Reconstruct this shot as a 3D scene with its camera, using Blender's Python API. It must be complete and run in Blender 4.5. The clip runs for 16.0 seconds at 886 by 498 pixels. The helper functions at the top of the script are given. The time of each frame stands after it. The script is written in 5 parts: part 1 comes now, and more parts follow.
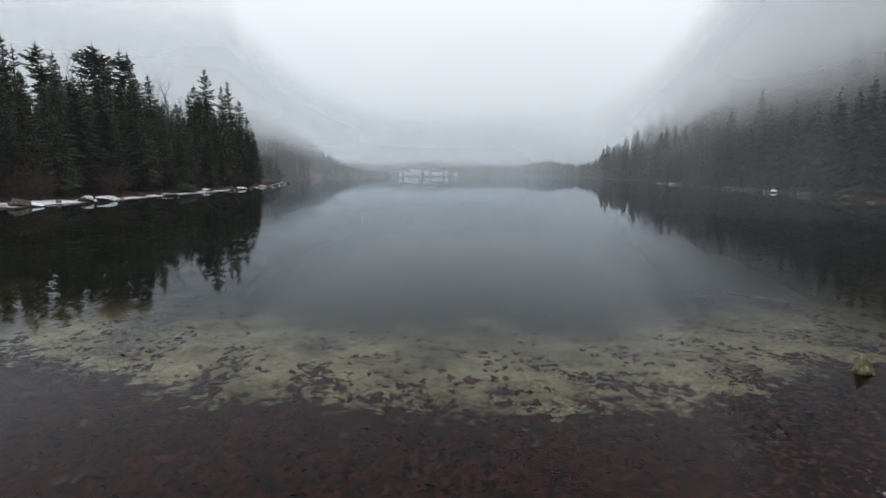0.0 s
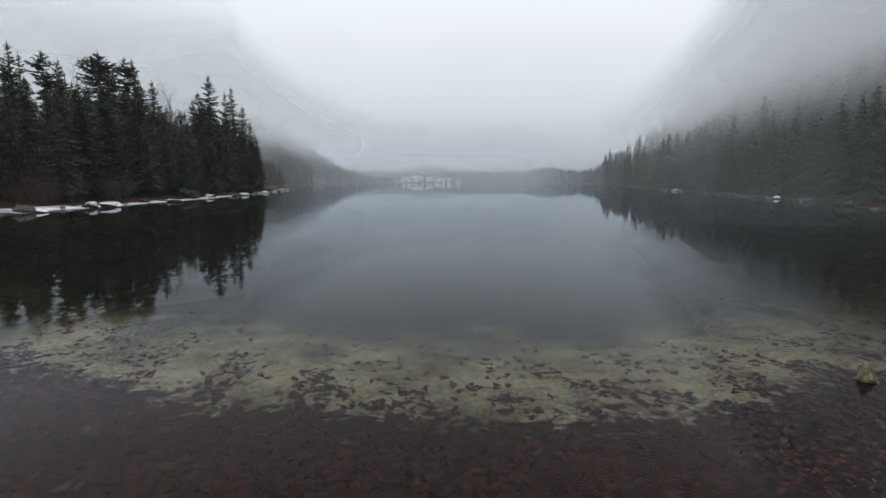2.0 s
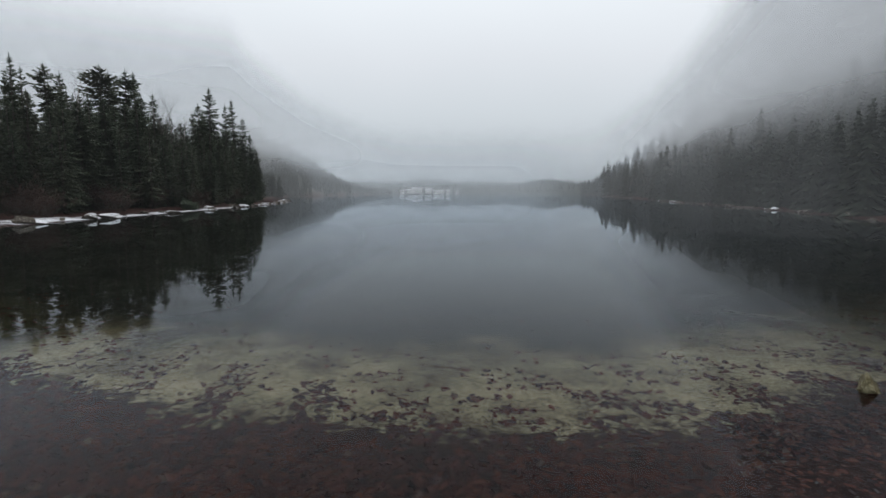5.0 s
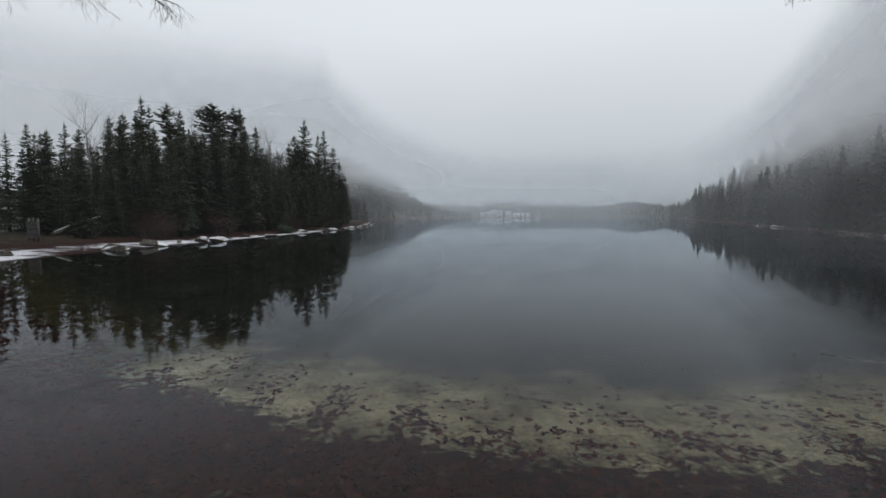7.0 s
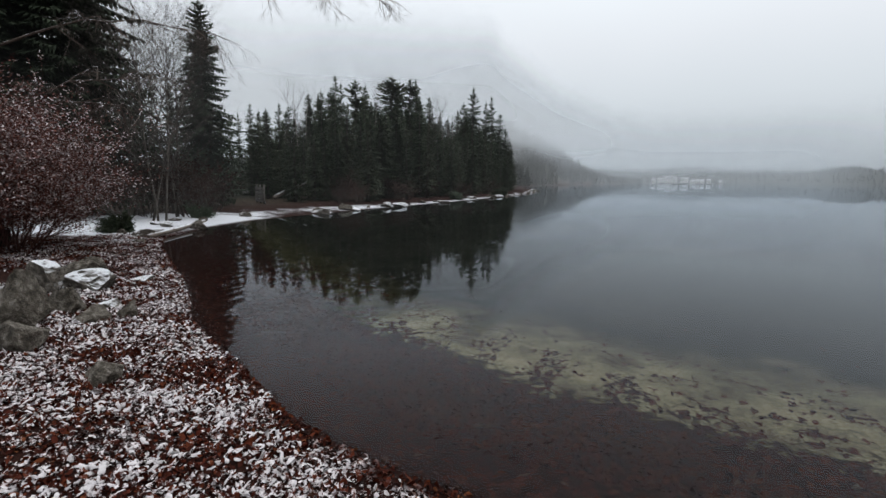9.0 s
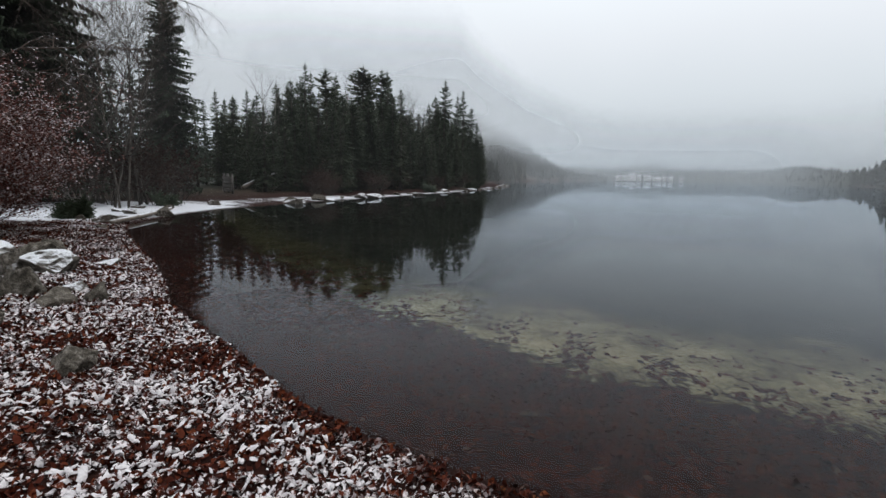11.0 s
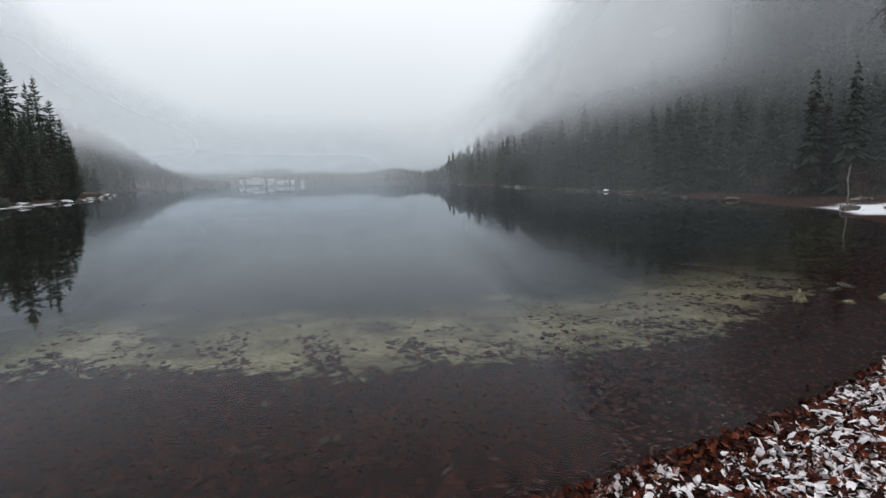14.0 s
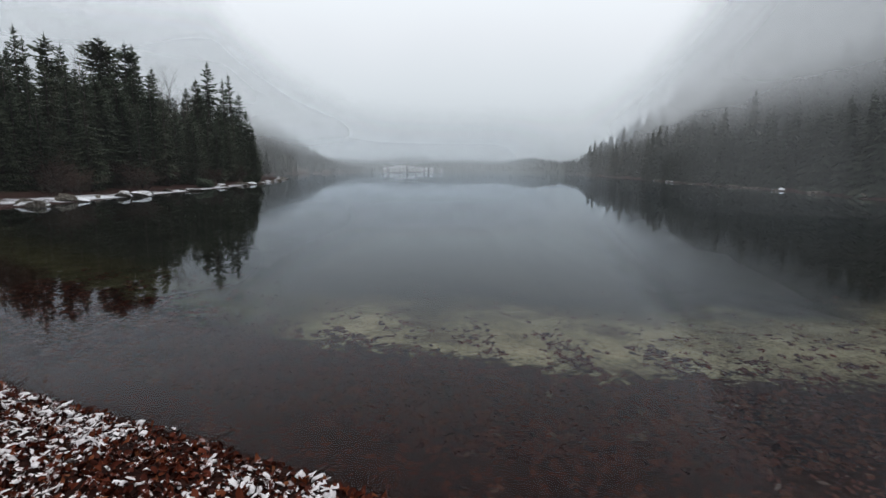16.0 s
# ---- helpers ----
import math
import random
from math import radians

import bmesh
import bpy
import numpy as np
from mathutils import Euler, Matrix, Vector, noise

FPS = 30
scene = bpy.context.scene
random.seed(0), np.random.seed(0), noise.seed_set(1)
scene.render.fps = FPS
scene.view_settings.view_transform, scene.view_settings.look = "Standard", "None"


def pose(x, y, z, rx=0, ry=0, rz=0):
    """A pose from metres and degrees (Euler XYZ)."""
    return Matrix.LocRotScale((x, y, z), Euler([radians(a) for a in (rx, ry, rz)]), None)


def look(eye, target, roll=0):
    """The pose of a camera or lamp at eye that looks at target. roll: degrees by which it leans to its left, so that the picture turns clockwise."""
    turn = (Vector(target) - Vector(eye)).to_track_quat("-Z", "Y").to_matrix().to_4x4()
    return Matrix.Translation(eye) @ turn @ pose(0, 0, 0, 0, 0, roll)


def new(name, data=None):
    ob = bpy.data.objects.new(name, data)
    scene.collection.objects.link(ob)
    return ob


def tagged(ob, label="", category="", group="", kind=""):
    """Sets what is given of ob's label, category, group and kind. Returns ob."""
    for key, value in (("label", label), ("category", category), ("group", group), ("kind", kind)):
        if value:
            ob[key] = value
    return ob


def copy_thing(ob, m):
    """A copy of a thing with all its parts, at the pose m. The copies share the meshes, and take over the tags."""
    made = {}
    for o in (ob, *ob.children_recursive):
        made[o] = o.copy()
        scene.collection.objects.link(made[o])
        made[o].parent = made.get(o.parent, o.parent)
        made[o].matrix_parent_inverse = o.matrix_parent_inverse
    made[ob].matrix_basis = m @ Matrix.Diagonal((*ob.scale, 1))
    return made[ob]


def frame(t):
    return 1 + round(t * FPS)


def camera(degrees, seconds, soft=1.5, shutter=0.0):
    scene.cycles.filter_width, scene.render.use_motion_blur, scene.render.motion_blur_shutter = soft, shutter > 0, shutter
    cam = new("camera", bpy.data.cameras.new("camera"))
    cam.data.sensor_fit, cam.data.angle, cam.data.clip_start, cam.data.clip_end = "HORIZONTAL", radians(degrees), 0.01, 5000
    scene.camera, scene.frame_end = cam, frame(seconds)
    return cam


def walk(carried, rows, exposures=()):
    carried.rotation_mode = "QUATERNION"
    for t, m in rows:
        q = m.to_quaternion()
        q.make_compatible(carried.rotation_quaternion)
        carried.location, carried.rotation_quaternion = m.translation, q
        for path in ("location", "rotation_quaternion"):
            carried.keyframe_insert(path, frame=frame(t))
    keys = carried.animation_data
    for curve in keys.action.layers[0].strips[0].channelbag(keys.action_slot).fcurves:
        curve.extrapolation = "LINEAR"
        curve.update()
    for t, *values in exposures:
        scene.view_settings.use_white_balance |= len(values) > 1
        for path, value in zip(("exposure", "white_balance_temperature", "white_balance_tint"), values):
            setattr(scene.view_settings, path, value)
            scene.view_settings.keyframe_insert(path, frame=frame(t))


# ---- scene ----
cam = camera(82.0, 16.0)
PATH = [
    (0, (-0.148, 0.418, 1.521), (-0.219, 2.396, 1.238), -0.06),
    (0.5, (-0.153, 0.401, 1.525), (-0.242, 2.379, 1.246), 0.04),
    (1, (-0.163, 0.391, 1.532), (-0.258, 2.370, 1.261), 0.09),
    (1.5, (-0.153, 0.400, 1.531), (-0.241, 2.381, 1.267), 0.01),
    (2, (-0.149, 0.409, 1.530), (-0.229, 2.391, 1.270), -0.03),
    (2.5, (-0.140, 0.425, 1.525), (-0.207, 2.407, 1.272), -0.13),
    (3, (-0.133, 0.432, 1.521), (-0.188, 2.415, 1.270), -0.08),
    (3.5, (-0.145, 0.422, 1.520), (-0.209, 2.405, 1.266), -0.03),
    (4, (-0.160, 0.407, 1.522), (-0.229, 2.389, 1.266), -0.04),
    (6.5, (-0.173, 0.226, 1.634), (-0.329, 2.216, 1.506), -0.09),
    (7, (-0.205, -0.016, 1.718), (-0.589, 1.943, 1.591), 0.03),
    (7.5, (-0.203, -0.410, 1.835), (-0.915, 1.452, 1.668), 0.72),
    (8, (-0.235, -0.609, 1.929), (-1.214, 1.119, 1.692), 1.24),
    (8.5, (-0.397, -0.734, 1.948), (-1.370, 0.996, 1.703), 0.52),
    (9, (-0.583, -0.799, 1.928), (-1.542, 0.936, 1.665), 0.40),
    (11.5, (-1.539, -0.427, 1.531), (-2.281, 1.408, 1.242), 1.52),
    (12, (-1.791, -0.254, 1.465), (-2.271, 1.666, 1.173), 1.55),
    (12.5, (-1.973, -0.112, 1.379), (-2.157, 1.862, 1.111), 1.56),
    (13, (-2.174, -0.081, 1.337), (-2.194, 1.900, 1.059), 0.97),
    (13.5, (-2.225, -0.015, 1.340), (-2.071, 1.959, 1.058), 0.04),
    (14, (-2.237, -0.015, 1.397), (-1.737, 1.904, 1.135), -1.10),
    (14.5, (-2.325, -0.061, 1.427), (-1.677, 1.809, 1.139), -1.10),
    (15, (-2.619, -0.096, 1.412), (-2.236, 1.847, 1.131), -0.53),
    (15.5, (-2.988, -0.145, 1.460), (-2.867, 1.832, 1.182), 0.47),
    (16, (-3.396, -0.183, 1.595), (-3.401, 1.794, 1.296), 0.32),
]
EXPOSURES = [(0, 0.15), (1, 0.1), (4, 0.05), (6.5, -0.15), (7.5, -0.2), (8.2, -0.07), (9, 0.08), (12.5, 0.13), (14.5, 0.17), (16, 0.1)]
walk(cam, [(t, look(eye, target, roll)) for t, eye, target, roll in PATH], EXPOSURES)

# ---------------------------------------------------------------- world and light
world = bpy.data.worlds.new("overcast")
scene.world = world
world.use_nodes = True
wn, wl = world.node_tree.nodes, world.node_tree.links
wn.clear()
w_out = wn.new("ShaderNodeOutputWorld")
w_bg = wn.new("ShaderNodeBackground")
w_sky = wn.new("ShaderNodeTexSky")
w_sky.sky_type = "NISHITA"
w_sky.sun_disc = False
w_sky.sun_elevation = radians(62)
w_sky.sun_rotation = radians(10)
w_sky.air_density, w_sky.dust_density = 1.0, 6.0
w_co = wn.new("ShaderNodeTexCoord")
w_sep = wn.new("ShaderNodeSeparateXYZ")
w_noise = wn.new("ShaderNodeTexNoise")
w_noise.inputs["Scale"].default_value = 2.2
w_noise.inputs["Detail"].default_value = 3
w_add = wn.new("ShaderNodeMath")
w_add.operation = "MULTIPLY_ADD"
w_add.inputs[1].default_value = 0.07
w_ramp = wn.new("ShaderNodeValToRGB")
# an overcast sky: dull at the horizon, brightest overhead
els = w_ramp.color_ramp.elements
els[0].position, els[0].color = 0.0, (0.235, 0.262, 0.29, 1)
els[1].position, els[1].color = 1.0, (1.0, 1.03, 1.08, 1)
for p, c in ((0.035, (0.42, 0.462, 0.505, 1)), (0.075, (0.56, 0.605, 0.655, 1)), (0.14, (0.66, 0.705, 0.755, 1)), (0.24, (0.78, 0.81, 0.86, 1)), (0.34, (0.89, 0.93, 0.98, 1)), (0.6, (0.98, 1.0, 1.05, 1))):
    e = els.new(p)
    e.color = (c[0] * 0.984, c[1], c[2], 1)
w_mix = wn.new("ShaderNodeMixRGB")
w_mix.inputs[0].default_value = 0.93
w_dim = wn.new("ShaderNodeMixRGB")
w_dim.blend_type = "MULTIPLY"
w_dim.inputs[0].default_value = 1.0
w_dim.inputs[2].default_value = (0.1, 0.1, 0.1, 1)
wl.new(w_sky.outputs[0], w_dim.inputs[1])
wl.new(w_co.outputs["Generated"], w_sep.inputs[0])
wl.new(w_co.outputs["Generated"], w_noise.inputs["Vector"])
w_off = wn.new("ShaderNodeMath")
w_off.operation = "SUBTRACT"
w_off.inputs[1].default_value = 0.5
wl.new(w_noise.outputs["Fac"], w_off.inputs[0])
wl.new(w_off.outputs[0], w_add.inputs[0])
wl.new(w_sep.outputs["Z"], w_add.inputs[2])
wl.new(w_add.outputs[0], w_ramp.inputs[0])
wl.new(w_dim.outputs[0], w_mix.inputs[1])
wl.new(w_ramp.outputs[0], w_mix.inputs[2])
wl.new(w_mix.outputs[0], w_bg.inputs[0])
w_bg.inputs[1].default_value = 1.0
wl.new(w_bg.outputs[0], w_out.inputs[0])

sun_data = bpy.data.lights.new("sun", "SUN")
sun_data.energy, sun_data.angle, sun_data.color = 0.5, radians(40), (1.0, 0.98, 0.95)
sun = new("sun", sun_data)
sun.matrix_world = look((40, 20, 80), (0, 0, 0))

# ---------------------------------------------------------------- materials


def nodes_of(name):
    m = bpy.data.materials.new(name)
    m.use_nodes = True
    n, l = m.node_tree.nodes, m.node_tree.links
    return m, n, l, n["Principled BSDF"]


def ramp(n, stops, mode="LINEAR"):
    r = n.new("ShaderNodeValToRGB")
    r.color_ramp.interpolation = mode
    e = r.color_ramp.elements
    e[0].position, e[0].color = stops[0][0], (*stops[0][1], 1)
    e[1].position, e[1].color = stops[-1][0], (*stops[-1][1], 1)
    for p, c in stops[1:-1]:
        e.new(p).color = (*c, 1)
    return r


def noise_node(n, l, scale, detail=4, rough=0.55, src=None, stretch=None):
    t = n.new("ShaderNodeTexNoise")
    t.inputs["Scale"].default_value, t.inputs["Detail"].default_value, t.inputs["Roughness"].default_value = scale, detail, rough
    if src is None:
        src = n.new("ShaderNodeNewGeometry").outputs["Position"]
    if stretch:
        mp = n.new("ShaderNodeMapping")
        mp.inputs["Scale"].default_value = stretch
        l.new(src, mp.inputs[0])
        src = mp.outputs[0]
    l.new(src, t.inputs["Vector"])
    return t


def math_node(n, l, op, a, b=None, c=None, clamp=False):
    m = n.new("ShaderNodeMath")
    m.operation, m.use_clamp = op, clamp
    for i, v in enumerate((a, b, c)):
        if v is None:
            continue
        if isinstance(v, (int, float)):
            m.inputs[i].default_value = v
        else:
            l.new(v, m.inputs[i])
    return m.outputs[0]


def span(n, l, value, lo, hi, to_lo=0.0, to_hi=1.0, smooth=True):
    m = n.new("ShaderNodeMapRange")
    m.interpolation_type = "SMOOTHSTEP" if smooth else "LINEAR"
    m.inputs["From Min"].default_value, m.inputs["From Max"].default_value = lo, hi
    m.inputs["To Min"].default_value, m.inputs["To Max"].default_value = to_lo, to_hi
    l.new(value, m.inputs["Value"])
    return m.outputs["Result"]


def mix_col(n, l, fac, a, b, blend="MIX"):
    m = n.new("ShaderNodeMixRGB")
    m.blend_type = blend
    for i, v in ((0, fac), (1, a), (2, b)):
        if isinstance(v, (int, float)):
            m.inputs[i].default_value = v
        elif isinstance(v, tuple):
            m.inputs[i].default_value = (*v, 1)
        else:
            l.new(v, m.inputs[i])
    return m.outputs[0]


def bump(n, l, p, height, strength, distance):
    b = n.new("ShaderNodeBump")
    b.inputs["Strength"].default_value, b.inputs["Distance"].default_value = strength, distance
    l.new(height, b.inputs["Height"])
    l.new(b.outputs[0], p.inputs["Normal"])


def plain(name, stops, scale, rough=0.8, bump_by=0.0, bump_scale=None, stretch=None, detail=5):
    """One surface whose colour wanders between the stops by noise at two scales."""
    m, n, l, p = nodes_of(name)
    big, fine = noise_node(n, l, scale, detail, stretch=stretch), noise_node(n, l, scale * 7, 3, stretch=stretch)
    both = math_node(n, l, "MULTIPLY_ADD", fine.outputs["Fac"], 0.4, math_node(n, l, "MULTIPLY", big.outputs["Fac"], 0.6))
    r = ramp(n, stops)
    l.new(math_node(n, l, "MULTIPLY_ADD", both, 1.9, -0.45), r.inputs[0])
    l.new(r.outputs[0], p.inputs["Base Color"])
    p.inputs["Roughness"].default_value = rough
    p.inputs["Specular IOR Level"].default_value = 0.25
    if bump_by:
        h = noise_node(n, l, bump_scale or scale * 5, 5, stretch=stretch)
        bump(n, l, p, h.outputs["Fac"], 0.8, bump_by)
    return m


def snow_on(m, amount=0.5, scale=6.0, soft=0.12, up=0.3, colour=(0.80, 0.82, 0.85), big=0.0):
    """Lays snow on the upward faces of a material, broken by noise at its own size."""
    n, l = m.node_tree.nodes, m.node_tree.links
    p = n["Principled BSDF"]
    geo = n.new("ShaderNodeNewGeometry")
    sep = n.new("ShaderNodeSeparateXYZ")
    l.new(geo.outputs["Normal"], sep.inputs[0])
    facing = span(n, l, sep.outputs["Z"], up, up + 0.4)
    grain = noise_node(n, l, scale, 5, 0.6)
    v = grain.outputs["Fac"]
    if big:
        patch = noise_node(n, l, big, 2)
        v = math_node(n, l, "ADD", v, math_node(n, l, "MULTIPLY_ADD", patch.outputs["Fac"], 0.9, -0.45))
    mask = math_node(n, l, "MULTIPLY", span(n, l, v, 1 - amount - soft, 1 - amount + soft), facing)
    under = p.inputs["Base Color"].links[0].from_socket
    l.new(mix_col(n, l, mask, under, colour), p.inputs["Base Color"])
    return m


# foliage and wood
def needle_material(name, a, b, c):
    m, n, l, p = nodes_of(name)
    geo, info = n.new("ShaderNodeNewGeometry"), n.new("ShaderNodeObjectInfo")
    tone = math_node(n, l, "MULTIPLY_ADD", info.outputs["Random"], 0.55, math_node(n, l, "MULTIPLY", geo.outputs["Random Per Island"], 0.45))
    r = ramp(n, ((0.0, a), (0.55, b), (1.0, c)))
    l.new(tone, r.inputs[0])
    l.new(r.outputs[0], p.inputs["Base Color"])
    p.inputs["Roughness"].default_value = 0.75
    p.inputs["Specular IOR Level"].default_value = 0.2
    return m


m_needle = needle_material("spruce_needles", (0.027, 0.038, 0.024), (0.045, 0.060, 0.036), (0.07, 0.074, 0.048))
m_needle_snow = snow_on(needle_material("spruce_needles_dusted", (0.027, 0.040, 0.025), (0.046, 0.064, 0.038), (0.07, 0.078, 0.048)), 0.30, 3.2, 0.08, 0.4, (0.55, 0.58, 0.61))
m_far_wood = needle_material("far_wood", (0.016, 0.024, 0.016), (0.030, 0.038, 0.025), (0.060, 0.054, 0.038))
m_bark = plain("bark", ((0.3, (0.05, 0.042, 0.036)), (0.7, (0.13, 0.115, 0.10))), 6, 0.9, 0.02, 30, (1, 1, 0.25))
m_bark_pale = plain("pale_bark", ((0.3, (0.10, 0.09, 0.08)), (0.7, (0.24, 0.22, 0.20))), 5, 0.9, 0.01, 30, (1, 1, 0.3))
m_twig = plain("twig_bark", ((0.3, (0.045, 0.039, 0.035)), (0.7, (0.11, 0.098, 0.088))), 9, 0.9)
m_twig_snow = snow_on(plain("snowy_twig", ((0.3, (0.06, 0.045, 0.04)), (0.7, (0.15, 0.12, 0.10))), 9, 0.9), 0.42, 5, 0.1, 0.35)
m_moss = plain("mossy_bark", ((0.36, (0.010, 0.009, 0.007)), (0.5, (0.026, 0.024, 0.011)), (0.62, (0.06, 0.042, 0.022)), (0.75, (0.15, 0.13, 0.11))), 5, 0.95, 0.05, 22, (1, 1, 0.4))

# snow and rock
m_rock = plain("limestone", ((0.3, (0.035, 0.030, 0.024)), (0.46, (0.085, 0.074, 0.058)), (0.6, (0.15, 0.132, 0.11)), (0.75, (0.27, 0.25, 0.22))), 11, 0.85, 0.06, 26)
m_rock_snow = snow_on(plain("snowy_limestone", ((0.3, (0.035, 0.030, 0.024)), (0.46, (0.085, 0.074, 0.06)), (0.6, (0.15, 0.132, 0.11)), (0.75, (0.25, 0.23, 0.21))), 11, 0.85, 0.06, 26), 0.62, 2.5, 0.05, 0.45)
m_rock_pale = plain("wet_pale_rock", ((0.3, (0.05, 0.042, 0.02)), (0.5, (0.13, 0.11, 0.055)), (0.72, (0.33, 0.30, 0.19))), 9, 0.55, 0.03, 18)

# ---------------------------------------------------------------- mesh helpers


def link_mesh(name, verts, faces, mat, parent=None, label="", smooth=False):
    me = bpy.data.meshes.new(name)
    me.from_pydata([tuple(v) for v in verts], [], [tuple(int(i) for i in f) for f in faces])
    me.materials.append(mat)
    if smooth:
        me.polygons.foreach_set("use_smooth", [True] * len(me.polygons))
    me.update()
    ob = new(name, me)
    if parent:
        ob.parent = parent
    if label:
        ob["label"] = label
    return ob


def thing(name, label, category, place=(0, 0, 0), turn=0, group="", kind=""):
    ob = new(name)
    ob.empty_display_size = 0.2
    ob.matrix_world = pose(*place, 0, 0, turn)
    return tagged(ob, label, category, group, kind)


class Soup:
    """Collects the vertices and faces of one mesh."""

    def __init__(self):
        self.v, self.f = [], []

    def add(self, verts, faces):
        base = len(self.v)
        self.v.extend(verts)
        self.f.extend([tuple(base + i for i in f) for f in faces])

    def tube(self, pts, radii, sides=5):
        """A bent tapering tube through the points."""
        pts = [Vector(p) for p in pts]
        rings = []
        for i, p in enumerate(pts):
            d = (pts[min(i + 1, len(pts) - 1)] - pts[max(i - 1, 0)]).normalized()
            a = d.orthogonal().normalized()
            if i and abs(a.dot(last)) < 0.5:
                a = (last - d * last.dot(d)).normalized()
            last = a
            b = d.cross(a)
            rings.append([p + (a * math.cos(2 * math.pi * k / sides) + b * math.sin(2 * math.pi * k / sides)) * radii[i] for k in range(sides)])
        faces = []
        for i in range(len(pts) - 1):
            for k in range(sides):
                faces.append((i * sides + k, i * sides + (k + 1) % sides, (i + 1) * sides + (k + 1) % sides, (i + 1) * sides + k))
        faces.append(tuple(range(sides - 1, -1, -1)))
        faces.append(tuple((len(pts) - 1) * sides + k for k in range(sides)))
        self.add([v for r in rings for v in r], faces)

    def make(self, name, mat, parent=None, label="", smooth=False):
        return link_mesh(name, self.v, self.f, mat, parent, label, smooth)


# ---------------------------------------------------------------- the lake's outline and the lie of the land
SHORE_LEFT = [(-150, 1150), (-128, 900), (-112, 620), (-98, 420), (-84, 285), (-78, 230), (-62, 165), (-45, 130), (-35.5, 104), (-29, 80), (-25.5, 60), (-23.5, 44), (-22.4, 33), (-21.6, 25.5), (-21.2, 20.5), (-20.2, 16), (-18.5, 12), (-17, 9.6)]
SHORE_NEAR = [(-14.5, 7.9), (-11.3, 6.15), (-9.68, 5.3), (-8.15, 4.38), (-6.91, 3.54), (-5.89, 3.1), (-5.1, 2.8), (-4.39, 2.46), (-3.68, 2.14), (-3.07, 1.98), (-2.46, 1.88), (-1.86, 1.85), (-1.26, 1.92), (-0.67, 2.04), (0.02, 2.18), (1.01, 2.44), (2.2, 2.86), (3.48, 3.62), (4.87, 4.3), (5.8, 4.76), (8.35, 6.25)]
SHORE_RIGHT = [(11.5, 8.7), (17.5, 15.5), (20.8, 23), (24.5, 36), (28.5, 52), (33, 75), (45, 135), (85, 330), (170, 760), (300, 1150)]
SAND_EDGE = [(-30, 22), (-9, 7.2), (-6, 5.3), (-5.2, 4.9), (-4.3, 4.55), (-3.2, 4.2), (-2, 4.0), (-1.4, 3.97), (-0.8, 3.85), (-0.5, 3.5), (0.15, 3.65), (1, 3.75), (1.9, 4.0), (2.6, 4.25), (3.1, 4.5), (5, 5.6), (8, 7.4), (14, 12), (40, 70)]
# how high the ridges stand, by bearing, in degrees
RIDGE = [(-90, 10), (-60, 9), (-45, 8), (-30, 8), (-24, 7.7), (-22.4, 6.4), (-16.9, 3.6), (-11, 1.7), (-7.3, 1.2), (0, 1.1), (10, 1.1), (14.1, 1.5), (19.6, 4.1), (22.2, 5.9), (26.8, 10), (30.9, 14.2), (36, 16.8), (50, 22), (70, 28), (90, 28)]
SHORE = np.array(SHORE_LEFT + SHORE_NEAR + SHORE_RIGHT, float)


def soft_step(x, lo, hi):
    t = np.clip((x - lo) / (hi - lo), 0, 1)
    return t * t * (3 - 2 * t)


def shore_distance(x, y):
    """Metres from the waterline: positive on land, negative in the lake."""
    x, y = np.atleast_1d(np.asarray(x, float)), np.atleast_1d(np.asarray(y, float))
    best = np.full(x.shape, 1e9)
    inside = np.zeros(x.shape, bool)
    n = len(SHORE)
    for i in range(n):
        (ax, ay), (bx, by) = SHORE[i], SHORE[(i + 1) % n]
        dx, dy = bx - ax, by - ay
        t = np.clip(((x - ax) * dx + (y - ay) * dy) / (dx * dx + dy * dy), 0, 1)
        best = np.minimum(best, np.hypot(x - ax - t * dx, y - ay - t * dy))
        cross = (ay > y) != (by > y)
        with np.errstate(divide="ignore", invalid="ignore"):
            xi = ax + (y - ay) / (by - ay if by != ay else 1e-9) * dx
        inside ^= cross & (x < xi)
    return np.where(inside, -best, best)


def waves(x, y, size, seed):
    """Smooth uneven relief between about -1 and 1."""
    r = np.random.RandomState(seed)
    out = 0
    for k in range(7):
        a, f, ph = r.uniform(0, 6.28), r.uniform(0.6, 1.9) / size, r.uniform(0, 6.28)
        out = out + np.sin((x * np.cos(a) + y * np.sin(a)) * f * 6.28 + ph)
    return out / 3.2


def sand_line(x):
    """How far up the bay the leaf litter on the bed ends and the pale marl begins."""
    return np.interp(x, [q[0] for q in SAND_EDGE], [q[1] for q in SAND_EDGE])


